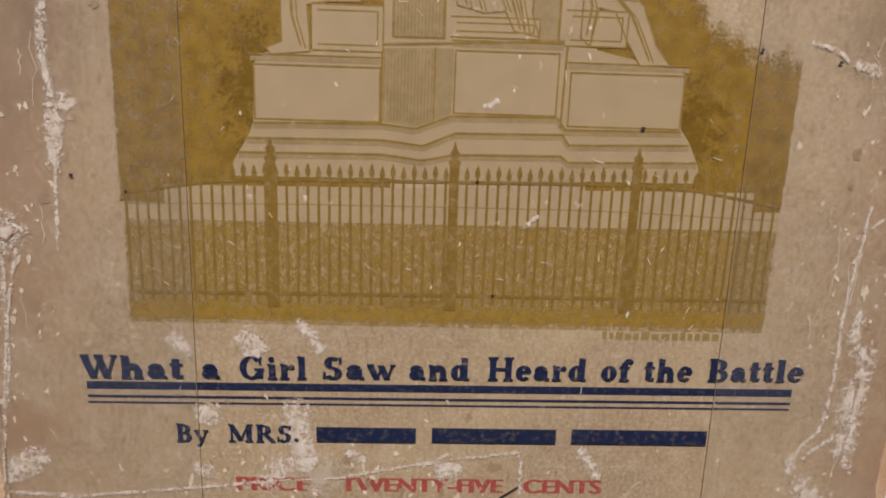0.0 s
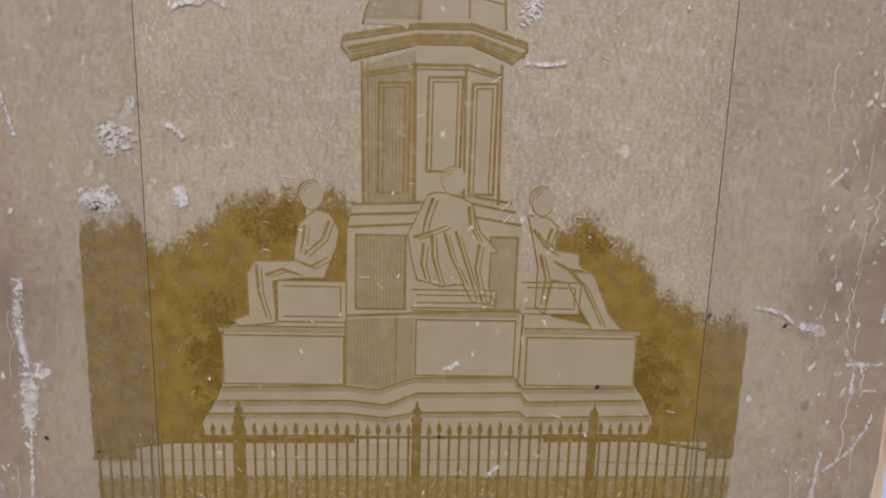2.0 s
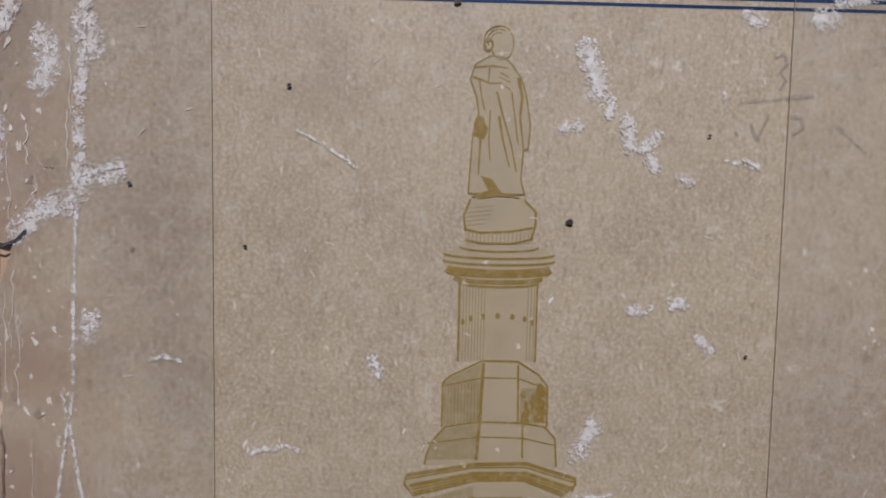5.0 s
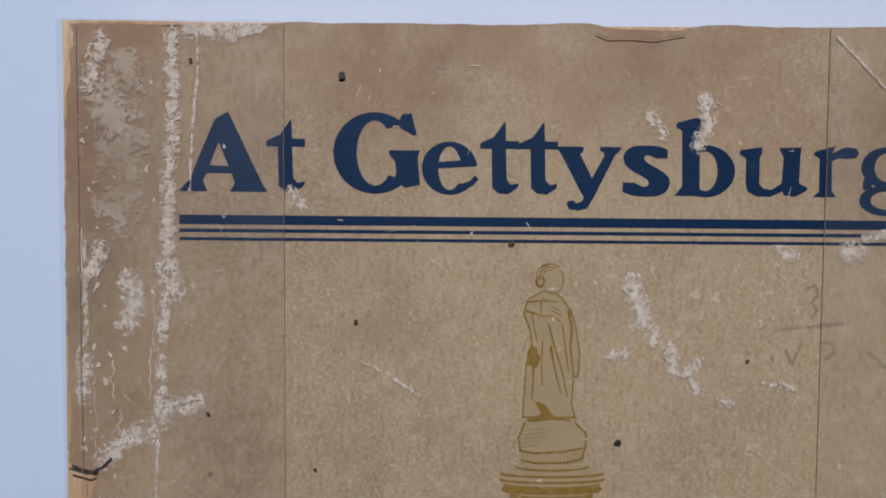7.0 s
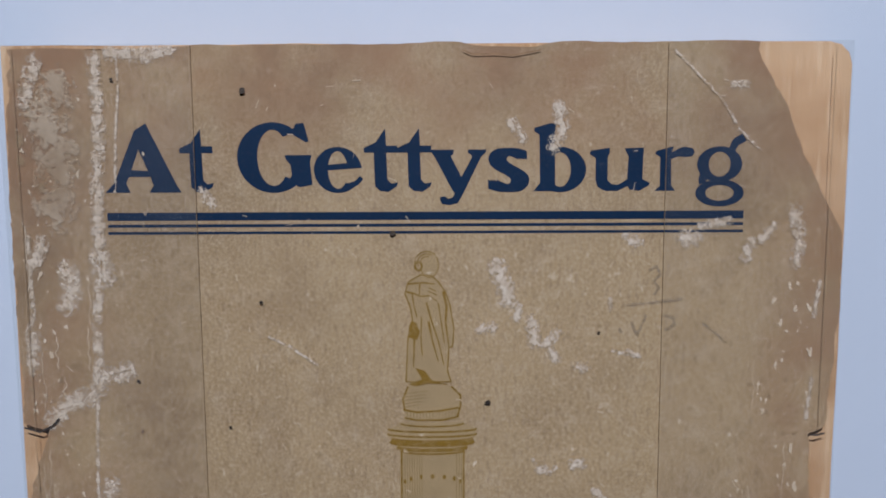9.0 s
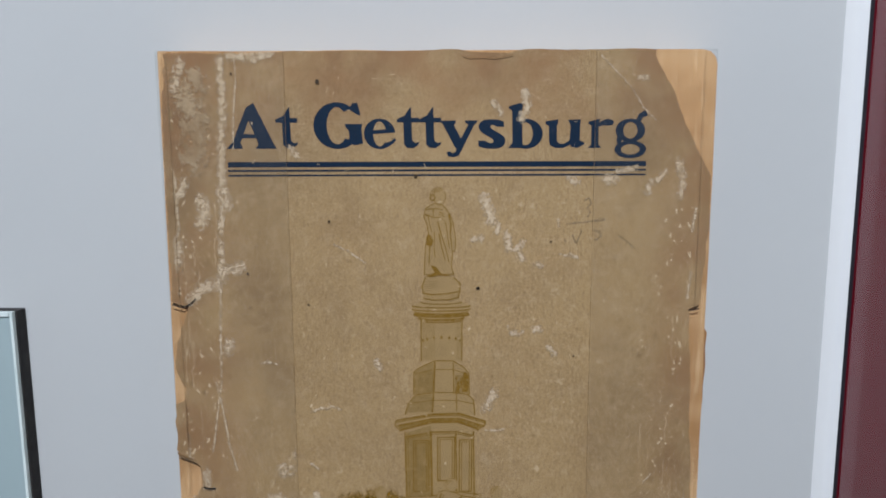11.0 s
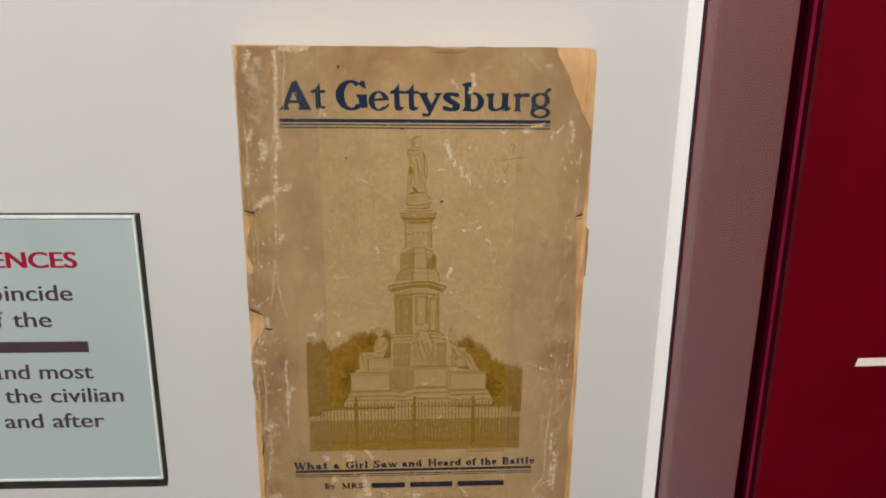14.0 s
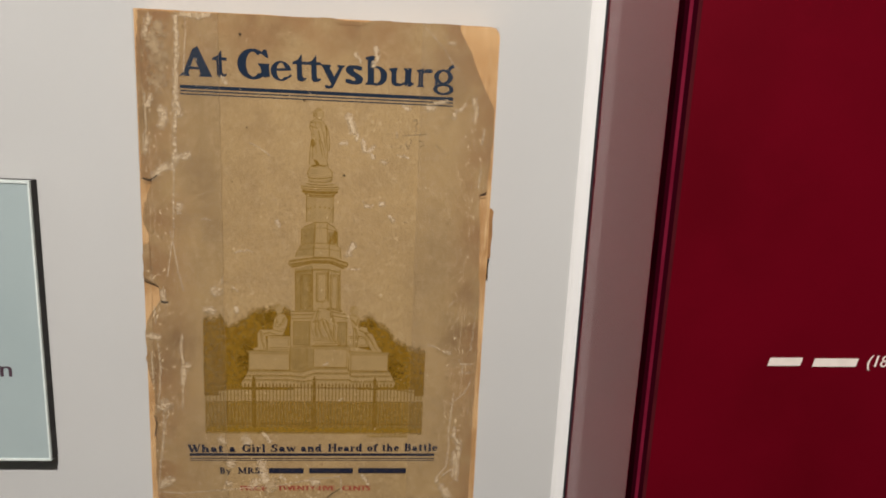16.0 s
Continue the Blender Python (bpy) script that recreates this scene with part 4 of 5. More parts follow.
    # stepped tiers
    tiers = ([(-7.4, 9.2), (-7.2, 10.4), (-6.5, 12.3), (-4.9, 14.2), (-0.5, 14.9), (5.0, 14.8), (7.8, 14.3), (9.2, 12.8), (9.5, 9.0)],
             [(-5.3, 14.2), (-5.3, 20.0), (-4.4, 20.9), (-0.4, 22.9), (4.1, 22.9), (6.8, 21.2), (8.0, 19.7), (8.1, 14.4)])
    for tier in tiers:
        body.poly(tier)
        ink.line(tier, 0.26)
    shade.poly([(-7.2, 9.8), (-6.4, 12.2), (-4.9, 14.0), (-0.6, 14.6), (-0.9, 9.9)])
    shade.poly([(-5.2, 14.4), (-5.2, 19.9), (-4.3, 20.7), (-0.5, 22.6), (-0.3, 14.7)])
    ink.line([(-7.0, 12.0), (-0.6, 12.9), (5.0, 12.8), (9.1, 11.9)], 0.18)
    ink.line([(-5.2, 19.6), (-0.4, 20.7), (4.2, 20.7), (7.9, 19.4)], 0.18)
    ink.line([(-0.8, 9.9), (-0.5, 14.8), (-0.2, 22.6)], 0.42)
    ink.line([(5.1, 10.2), (5.0, 14.6)], 0.26)
    ink.line([(4.4, 14.6), (4.2, 22.4)], 0.26)
    shade.rect(4.6, 14.8, 8.0, 19.4)
    for k in range(26):
        ink.disc(random.uniform(4.9, 7.8), random.uniform(15, 19.2), random.uniform(0.25, 0.6), random.uniform(0.3, 0.9), 9, 0.4)
    # round shaft
    body.rect(-3.5, 22.9, 6.3, 33.0)
    for k in range(9):
        shade.rect(-3.4 + 0.38 * k, 23, -3.25 + 0.38 * k, 32.9)
    for k in range(3):
        shade.rect(5.1 + 0.4 * k, 23, 5.25 + 0.4 * k, 32.9)
    ink.line([(-3.5, 22.9), (-3.5, 33)], 0.26)
    ink.line([(6.3, 22.9), (6.3, 33)], 0.26)
    for k in range(7):
        a = -1 + 2 * k / 6
        ink.disc(1.4 + 4.6 * math.sin(a * 1.25), 28.75 - 0.8 * a * a, 0.32 - 0.1 * abs(a), 0.4, 10)
    for k in range(15):
        u = -7.0 + 0.42 * k
        ink.line([(u, -12.0), (u - 0.12, 4.0)], 0.07)
        ink.line([(u - 0.9, -25.6), (u - 0.9, -16.6)], 0.08)
        ink.line([(u - 2.0, -36.2), (u - 2.0, -27.6)], 0.07)
    for k in range(11):
        ink.line([(-5.0 + 0.42 * k, 14.6), (-5.0 + 0.42 * k, 20.0)], 0.07)
    # capital
    body.poly([(-3.4, 32.6), (6.3, 32.6), (7.0, 33.8), (8.3, 35.6), (8.2, 36.5), (6.2, 37.7), (-3.4, 37.7), (-5.6, 36.4), (-5.7, 35.6), (-4.4, 33.8)])
    for v, h, w in ((36.6, 6.9, 0.3), (35.8, 7.0, 0.3), (34.7, 6.3, 1.1), (33.6, 5.4, 0.6), (33.0, 4.9, 0.3), (37.5, 4.9, 0.25)):
        ink.line([(1.35 + h * math.sin(a), v - 0.55 * math.cos(a)) for a in (radians(-90 + 15 * i) for i in range(13))], w)
    # drum and ball
    body.poly([(-2.9, 38.0), (5.5, 38.0), (5.9, 40.2), (5.7, 42.0), (4.3, 43.6), (-2.4, 43.6), (-3.2, 41.2)])
    for k in range(16):
        shade.rect(-2.6 + 0.5 * k, 37.9, -2.45 + 0.5 * k, 39.4)
    ink.line([(-2.9, 38.4), (-1, 38.0), (3, 38.0), (5.5, 38.6)], 0.25)
    ink.line([(-3.1, 39.7), (-1, 39.3), (2.6, 39.5), (5.4, 40.0)], 0.3)
    ink.line([(-2.4, 43.4), (-3.2, 41.4), (-2.9, 39.6)], 0.26)
    ink.line([(4.4, 43.4), (5.8, 42.0), (5.8, 40.4), (5.3, 38.6)], 0.28)
    for k in range(5):
        shade.line([(-2.9, 42.3 - 0.55 * k), (0.6 - 0.3 * k, 42.7 - 0.55 * k)], 0.14)
    body.done("printed_monument", stone_ink, book, "pale printed column on a stepped pedestal")
    mid.done("printed_mouldings", stone_shade, book, "softly shaded printed mouldings")
    shade.done("printed_shading", stone_shade, book, "shaded printed stone faces")
    ink.done("printed_outlines", gold, book, "ochre printed outlines")


def seated_form(body, head, folds, seat):
    """A plain draped seated shape on the pedestal."""
    fill, ink = Sheet(LINE - 0.000035), Sheet(LINE - 0.000042)
    fill.rect(*seat)
    for inset in (0.0, 0.7):
        ink.line([(seat[0] + inset, seat[1] + inset), (seat[2] - inset, seat[1] + inset), (seat[2] - inset, seat[3] - inset), (seat[0] + inset, seat[3] - inset)], 0.2)
    fill.poly(body)
    fill.disc(*head, 1.45, 1.9)
    ink.line([*body, body[0]], 0.2)
    fill.rect(head[0] - 0.7, head[1] - 2.6, head[0] + 0.7, head[1] - 1.2)
    ink.ring(*head, 1.45, 1.9, 0.12, 0.12, 190, 330, 16)
    for k in range(3):
        ink.ring(head[0] - 0.15, head[1] + 0.2, 1.6 - 0.4 * k, 1.75 - 0.4 * k, 0.12, 0.13, 60 + 14 * k, 200 - 8 * k, 12)
    for pts in folds:
        ink.line(list(pts), 0.46, 0.2)
        ink.line([(u + 0.6, v - 0.3) for u, v in pts], 0.18)
    fill.done("printed_seated_shape", stone_ink, book, "plain pale draped shape")
    ink.done("printed_drapery", gold, book, "ochre drapery lines")


def standing_form():
    """The plain draped upright shape on top of the column."""
    fill, ink = Sheet(LINE - 0.000035), Sheet(LINE - 0.000042)
    outline = [(-2.7, 44.2), (-2.3, 51.3), (-1.6, 54.0), (-1.9, 56.0), (-2.7, 58.0), (-2.2, 59.8), (-0.3, 60.9), (1.4, 60.7), (2.3, 60.0), (3.5, 58.3), (4.2, 56.3), (4.8, 52.6),
               (4.6, 49.8), (4.0, 49.6), (3.8, 45.9), (4.3, 44.2)]
    fill.poly(outline)
    fill.disc(1.1, 62.4, 1.45, 2.0)
    ink.line([*outline, outline[0]], 0.2)
    ink.ring(1.1, 62.4, 1.45, 2.0, 0.13, 0.13, 205, 400, 20)
    for k in range(3):
        ink.ring(0.7, 62.8, 1.9 - 0.42 * k, 1.75 - 0.4 * k, 0.15, 0.16, 45 + 12 * k, 215 - 8 * k, 16)
    ink.ring(-0.6, 62.2, 0.7, 0.8, 0.3, 0.3, 0, 360, 12)
    for pts, w in ((((-2.2, 59.5), (0.0, 59.7), (1.8, 59.5)), 0.3), (((-2.4, 58.3), (-1.2, 58.0), (-0.4, 57.6), (1.0, 57.7), (2.2, 56.9)), 0.3), (((-0.4, 59.6), (-0.5, 57.7)), 0.26),
                   (((-1.6, 57.9), (-1.3, 56.0), (-0.9, 54.4)), 0.2), (((0.6, 56.6), (1.3, 54.0), (2.4, 50.6), (3.2, 47.0)), 0.3), (((0.9, 53.7), (1.4, 51.0), (2.3, 47.6)), 0.36),
                   (((3.2, 58.3), (3.7, 56.0), (3.5, 53.6), (3.8, 51.4), (4.0, 49.8)), 0.42), (((-0.2, 54.4), (-0.3, 50.6), (-0.1, 48.4)), 0.2), (((-1.3, 51.4), (-1.5, 46.6)), 0.32),
                   (((2.4, 56.6), (2.8, 54.0), (3.3, 50.4)), 0.2), (((1.0, 58.9), (2.0, 58.4)), 0.16), (((0.9, 58.4), (2.2, 57.8)), 0.16)):
        ink.line(list(pts), w, 0.16)
    ink.disc(-1.4, 52.2, 0.9, 1.4, 12, 0.3)
    ink.poly([(-2.4, 43.8), (-0.2, 44.6), (-1.2, 46.4), (0.2, 46.0), (1.4, 44.4), (4.0, 43.7), (1, 43.9), (-1.2, 43.5)])
    fill.done("printed_standing_shape", stone_ink, book, "plain pale draped shape")
    ink.done("printed_drapery", gold, book, "ochre drapery lines")


def signature():
    """A faint line of writing under the picture, too small to read."""
    s = Sheet(LINE)
    u = 21.0
    while u < 37.4:
        wide = random.uniform(0.5, 1.3)
        s.rect(u, -64.2, u + wide, -63.2 + random.uniform(-0.2, 0.2))
        u += wide + 0.35
    s.done("printed_signature", gold_soft, book, "faint ochre bars of small writing")


woods()
ground()
monument()
signature()
seated_form([(-11.3, -13.7), (-10.1, -16.0), (-10.5, -18.2), (-12.0, -22.1), (-16.1, -22.2), (-18.4, -22.6), (-18.1, -26.9), (-18.1, -28.1), (-22.7, -28.6), (-23.4, -27.8),
             (-21.5, -27.0), (-21.6, -21.6), (-20.6, -20.0), (-15.7, -19.9), (-15.7, -18.4), (-15.0, -15.0), (-13.0, -13.3)], (-13.5, -11.5),
            [((-20.4, -20.6), (-20.2, -24.0), (-19.2, -27.4)), ((-15.6, -19.8), (-13.6, -20.6), (-11.6, -19.4)), ((-11.4, -14.8), (-12.2, -17.0), (-14.4, -19.0)),
             ((-19.2, -21.8), (-17.2, -21.0), (-15.2, -21.6)), ((-14.4, -15.4), (-14.6, -17.2), (-14.9, -18.8))], (-17.8, -27.9, -9.2, -22.5))
seated_form([(0.8, -11.1), (-1.6, -16.2), (-1.1, -19.3), (-0.3, -22.1), (1.1, -22.4), (2.8, -22.9), (5.5, -22.6), (6.7, -24.9), (9.8, -25.5), (8.8, -22.8), (8.9, -18.5), (9.7, -18.2),
             (7.4, -15.7), (6.2, -12.1), (5.1, -11.5), (3.5, -11.0), (2.1, -10.8)], (4.0, -9.4),
            [((1.4, -11.6), (0.6, -14.0), (0.2, -16.4)), ((-0.8, -16.6), (1.4, -15.8), (3.2, -15.0)), ((3.0, -16.0), (3.9, -19.0), (5.6, -22.4)), ((4.4, -15.8), (5.6, -19.4), (7.4, -24.6)),
             ((1.4, -16.2), (1.6, -19.2), (2.6, -22.4)), ((5.9, -12.6), (6.2, -15.0), (7.2, -16.8)), ((0.4, -17.4), (0.2, -20.0), (0.8, -22.0)), ((7.4, -17.4), (7.0, -20.4), (8.0, -24.6))], (-1.0, -25.8, 9.8, -23.4))
seated_form([(13.3, -13.5), (13.8, -15.3), (14.9, -19.9), (14.9, -25.4), (16.1, -26.4), (16.9, -21.8), (18.9, -22.2), (20.7, -25.7), (22.5, -28.5), (26.3, -28.4), (24.3, -26.0), (22.3, -21.3),
             (20.2, -19.8), (20.1, -18.4), (17.0, -17.9), (17.2, -14.9), (16.0, -13.8)], (15.1, -11.7),
            [((14.2, -15.4), (15.6, -17.4), (17.0, -18.4)), ((15.2, -18.6), (16.0, -21.6), (15.6, -25.0)), ((19.0, -20.6), (21.0, -22.6), (23.6, -27.8)), ((17.0, -19.4), (18.8, -20.4), (20.8, -20.6)),
             ((16.4, -15.2), (15.9, -16.8), (16.8, -17.8))], (13.0, -26.4, 20.6, -22.2))
standing_form()
fence()


# ---- wear on the cover ----
STROKES = []


def rub(name, pts, wide, material=None):
    """Notes a place where the paper's surface is rubbed off."""
    STROKES.append((name, pts, (0.85 if wide < 0.8 else 1.12) * wide, material or rubbed_pale))


def lay_strokes():
    """Builds the rubbed places; where two cross, each spot belongs to the deeper one."""
    rnd = random.Random(3)
    rim_left, rim_right = np.vectorize(left_edge), np.vectorize(right_edge)
    fields = []
    for name, pts, wide, material in STROKES:
        us, vs = [p[0] for p in pts], [p[1] for p in pts]
        fields.append((min(us) - wide, max(us) + wide, min(vs) - wide, max(vs) + wide, near_line(pts, wide)))
    labels = {"fold_line": "pale worn fold line", "scratch": "pale scratch in the paper", "tear": "pale torn line", "scuff": "", "pencil_mark": "faint pencil mark"}
    for n, ((name, pts, wide, material), (u0, u1, v0, v1, own)) in enumerate(zip(STROKES, fields)):
        others = [f[4] for k, f in enumerate(fields) if k != n and f[0] < u1 and u0 < f[1] and f[2] < v1 and v0 < f[3]]

        left = 1.0 if name == "pencil_mark" else rnd.uniform(0.80, 1.02)

        def amount(uu, vv):
            a = own(uu, vv)
            for other in others:
                b = other(uu, vv)
                a = np.where(b > a, 0.0, a)
            off = (vv > 94.0) | (uu < rim_left(vv) + 0.4) | (uu > rim_right(vv) - 0.4)
            return np.where((a < 0.12) | off, 0.0, left * a)
        patch(name, material, book, u0, u1, v0, v1, max(0.15, 0.2 * wide), RUB - 0.000012 * (1 + n % 9), amount, labels[name])


def crack(pts, w, material, label):
    s = Sheet(RUB - 0.00017)
    s.line(pts, w)
    s.done("crack", material, book, label)


def pencil_mark(pts):
    STROKES.append(("pencil_mark", pts, 0.36, pencil_soft))


rub("fold_line", [(-50.6, 54.7), (-50.9, 46.4), (-51.4, 37.8), (-51.7, 30.4), (-51.8, 20.7), (-52.0, 17.2)], 0.55)
rub("scuff", [(-49.5, 27.7), (-49.9, 25.6)], 1.73)
rub("scratch", [(-23.9, 51.4), (-20.6, 49.9), (-16.5, 47.0)], 0.41)
rub("scratch", [(-42.1, 22.6), (-40.5, 23.0), (-38.4, 22.4)], 0.55)
rub("scuff", [(-14.1, 22.8), (-13.4, 21.3)], 1.11)
rub("scratch", [(-30.2, 10.1), (-27.8, 11.2), (-26.4, 10.9), (-25.4, 11.6), (-23.0, 10.6)], 0.62)
rub("scuff", [(14.2, 14.8), (13.1, 12.8), (12.1, 10.6)], 1.66)
rub("scratch", [(12.3, 5.1), (15.2, 5.0), (16.6, 5.3)], 0.55)
rub("scratch", [(17.2, 31.5), (17.9, 30.1), (20.4, 29.9)], 0.55)
rub("scratch", [(29.2, 49.0), (32.7, 48.1)], 0.55)
rub("scuff", [(27.3, 25.7), (28.4, 24.3)], 0.97)
rub("fold_line", [(-53.3, 17.9), (-52.4, 14.4), (-51.4, 8.1), (-50.5, 1.6), (-48.8, -4.9)], 0.48)
rub("fold_line", [(-51.7, 18.7), (-52.7, 13.0), (-54.6, 0.1)], 0.41)
rub("scuff", [(-37.5, -4.1), (-35.4, -4.8)], 1.38)
rub("scuff", [(-55.0, 88.8), (-57.1, 84.1), (-55.6, 80.1), (-55.5, 75.2), (-56.2, 71.0)], 4.32, rubbed_soft)
rub("scuff", [(-58.2, 92.0), (-60.0, 86.5)], 1.73)
rub("fold_line", [(-49.1, 92.7), (-48.9, 86.5), (-49.0, 80.0), (-49.7, 73.5), (-49.8, 61.7)], 1.38)
rub("fold_line", [(-45.6, 93.5), (-45.5, 88.8), (-46.4, 80.8), (-46.8, 73.5)], 0.43)
rub("scuff", [(-55.0, 61.7), (-54.2, 59.1), (-55.2, 56.5)], 2.16)
rub("scuff", [(-49.9, 64.3), (-49.2, 60.8)], 2.16)
rub("scuff", [(-46.5, 93.3), (-40.9, 92.9), (-37.4, 93.9)], 1.55)
rub("scuff", [(-33.3, 73.4), (-32.0, 71.8)], 1.21)
rub("scuff", [(20.8, 85.4), (21.2, 82.2), (19.9, 79.8)], 1.38)
rub("scuff", [(13.6, 83.5), (15.3, 81.0)], 1.04)
rub("fold_line", [(37.7, 93.3), (41.5, 89.7), (44.9, 86.2), (47.5, 82.1), (50.5, 79.3)], 0.35)
rub("scuff", [(55.9, 70.6), (56.9, 66.4), (56.5, 62.5)], 1.38)
rub("scuff", [(53.0, 68.1), (51.0, 66.0)], 0.86)
rub("scuff", [(49.8, 65.5), (49.0, 63.4)], 1.21)
rub("scuff", [(40.0, 66.4), (40.9, 66.4)], 1.90)
rub("scuff", [(11.5, 61.9), (13.2, 57.1)], 1.90)
rub("scuff", [(14.9, 55.8), (14.2, 54.0)], 0.86)
rub("scuff", [(16.7, 53.6), (17.1, 50.5)], 1.38)
rub("scuff", [(20.6, 51.8), (18.9, 50.0), (20.6, 47.8)], 1.04)
rub("scuff", [(10.6, 52.7), (8.9, 52.7)], 1.21)
rub("scuff", [(24.2, 46.4), (25.0, 46.4)], 1.21)
rub("scuff", [(31.5, 49.0), (33.2, 48.1)], 0.69)
rub("scratch", [(59.8, 44.4), (59.3, 38.0)], 0.52)
rub("fold_line", [(-60.8, 66.8), (-60.7, 54.8), (-62.8, 49.5)], 0.69)
rub("scuff", [(-60.9, 51.3), (-61.6, 45.9)], 1.73)
rub("scuff", [(31.1, 66.5), (32.8, 65.6)], 1.21)
rub("scratch", [(42.1, 68.1), (46.3, 68.9)], 0.86)
rub("scuff", [(18.2, 29.9), (20.5, 29.7)], 1.04)
rub("scuff", [(23.5, 30.7), (24.7, 30.7)], 1.21)
rub("scratch", [(60.2, 59.5), (59.6, 54.2)], 0.60)
rub("scuff", [(-58.7, 66.0), (-60.2, 62.6)], 1.55)
rub("scuff", [(46.4, 88.5), (48.1, 88.5)], 0.86)
rub("scuff", [(28.7, 57.0), (28.8, 55.3)], 0.69)
rub("scratch", [(-49.9, -23.2), (-50.2, -29.7), (-49.5, -34.4)], 0.88)
rub("scuff", [(-49.0, -35.4), (-48.1, -35.5)], 2.21)
rub("scuff", [(-49.4, -36.4), (-49.9, -42.3)], 1.62)
rub("scratch", [(-49.7, -42.7), (-50.2, -53.5)], 0.44)
rub("scuff", [(-57.4, -51.6), (-56.5, -51.6)], 3.39)
rub("fold_line", [(-55.5, -53.6), (-57.5, -62.6), (-59.0, -73.5), (-60.4, -85.7)], 0.52)
rub("scuff", [(-26.5, -65.1), (-25.5, -66.6)], 2.21)
rub("scuff", [(-19.4, -63.0), (-17.9, -64.9), (-17.2, -66.1)], 1.18)
rub("scuff", [(-36.2, -65.3), (-34.8, -66.8)], 1.62)
rub("scuff", [(-32.6, -75.5), (-31.9, -75.6)], 2.06)
rub("scuff", [(-20.4, -75.3), (-20.1, -79.4), (-19.0, -82.7)], 2.65)
rub("scuff", [(-16.3, -83.5), (-17.9, -85.2)], 3.68, rubbed_soft)
rub("scuff", [(-22.1, -82.7), (-24.1, -84.8)], 2.21)
rub("scuff", [(-33.8, -83.7), (-33.0, -83.9)], 1.47)
rub("tear", [(-52.2, -87.9), (-42.9, -87.1), (-35.1, -86.4), (-28.1, -85.7), (-21.0, -85.1), (-14.7, -84.7), (-5.2, -82.9), (1.1, -81.8), (10.3, -80.7), (10.9, -81.9), (10.9, -87.6)], 0.52)
rub("scuff", [(-0.0, -82.9), (0.8, -83.1)], 2.50)
rub("scuff", [(19.5, -80.5), (20.9, -82.6), (21.8, -83.9)], 1.03)
rub("fold_line", [(55.0, -45.7), (54.7, -50.2), (53.8, -60.4), (54.1, -66.8), (53.9, -72.5), (53.4, -76.7), (50.9, -79.3), (49.8, -82.7)], 0.59)
rub("scuff", [(57.0, -65.1), (58.8, -68.3)], 1.47)
rub("scuff", [(57.3, -70.8), (56.8, -75.0)], 2.21)
rub("scratch", [(56.0, -77.5), (52.3, -80.1)], 0.74)
rub("scuff", [(49.9, -81.0), (49.8, -83.1)], 1.18)
rub("scuff", [(-58.7, -84.0), (-55.5, -82.3)], 2.21)
rub("scuff", [(9.5, -49.2), (11.0, -47.9)], 0.59)
rub("scuff", [(50.2, -27.8), (52.4, -28.3)], 1.18)
rub("scuff", [(3.7, -34.1), (5.1, -33.4)], 0.74)
rub("scratch", [(-59.8, -87.3), (-52.2, -87.7)], 0.59)
rub("scuff", [(56.1, -60.3), (55.9, -63.5)], 1.33)
rub("scuff", [(57.5, -76.7), (56.4, -80.1)], 1.62)
rub("scuff", [(-13.1, -81.0), (-11.5, -81.8)], 1.03)
rub("scuff", [(-37.5, -4.8), (-36.2, -5.4)], 2.12)
rub("scuff", [(-40.6, -12.4), (-38.9, -12.0), (-38.0, -13.1)], 1.70)
rub("scuff", [(-29.4, -11.5), (-29.3, -12.9)], 1.27)
rub("scratch", [(43.8, -25.1), (47.2, -25.8), (48.5, -27.0)], 0.50)
rub("scratch", [(56.3, -30.8), (57.3, -32.8), (61.5, -32.7)], 0.57)
rub("scratch", [(57.8, -33.1), (57.9, -36.8), (62.1, -36.3)], 0.50)
rub("scuff", [(52.9, -6.7), (51.1, -8.9)], 0.50)
rub("fold_line", [(62.9, -36.3), (60.7, -42.0), (58.9, -45.3), (54.0, -49.6)], 0.57)
rub("scuff", [(-34.6, 0.0), (-34.6, -2.0)], 0.57)
rub("fold_line", [(-60.6, 4.4), (-59.3, -18.4)], 0.64)
rub("fold_line", [(-59.0, -23.1), (-57.8, -37.3), (-59.6, -54.2)], 0.64)
rub("scratch", [(-61.3, -30.2), (-60.9, -42.1)], 0.64)
rub("scuff", [(-56.7, -5.7), (-56.6, -8.0)], 2.15)
rub("scuff", [(-62.7, -23.1), (-58.4, -23.8)], 1.72)
rub("fold_line", [(-57.4, -54.2), (-58.0, -68.8), (-59.8, -78.7)], 0.64)
rub("fold_line", [(61.8, -8.0), (61.1, -19.8), (60.6, -27.0)], 0.64)
rub("scratch", [(62.1, -41.6), (61.2, -54.0)], 0.64)
rub("scuff", [(58.5, -66.4), (57.8, -73.9), (57.8, -81.5)], 1.72)
rub("scuff", [(52.0, -85.2), (54.6, -89.0)], 2.15)
rub("scratch", [(46.3, -92.0), (53.4, -90.2)], 0.86)
rub("scuff", [(-38.1, -4.4), (-37.1, -6.2)], 1.51)
rub("scuff", [(-30.6, -3.2), (-28.9, -4.6)], 0.69)
rub("scuff", [(27.1, 26.2), (28.2, 24.3)], 0.96)
rub("scuff", [(-41.1, -12.0), (-39.8, -13.5)], 0.55)
rub("tear", [(-46.4, 46.0), (-50.0, 45.0), (-52.0, 42.3), (-56.1, 40.9), (-58.4, 38.2)], 2.0)
rub("fold_line", [(-49.8, 61.7), (-50.7, 54.8), (-50.7, 47.7), (-51.5, 42.3)], 1.0)
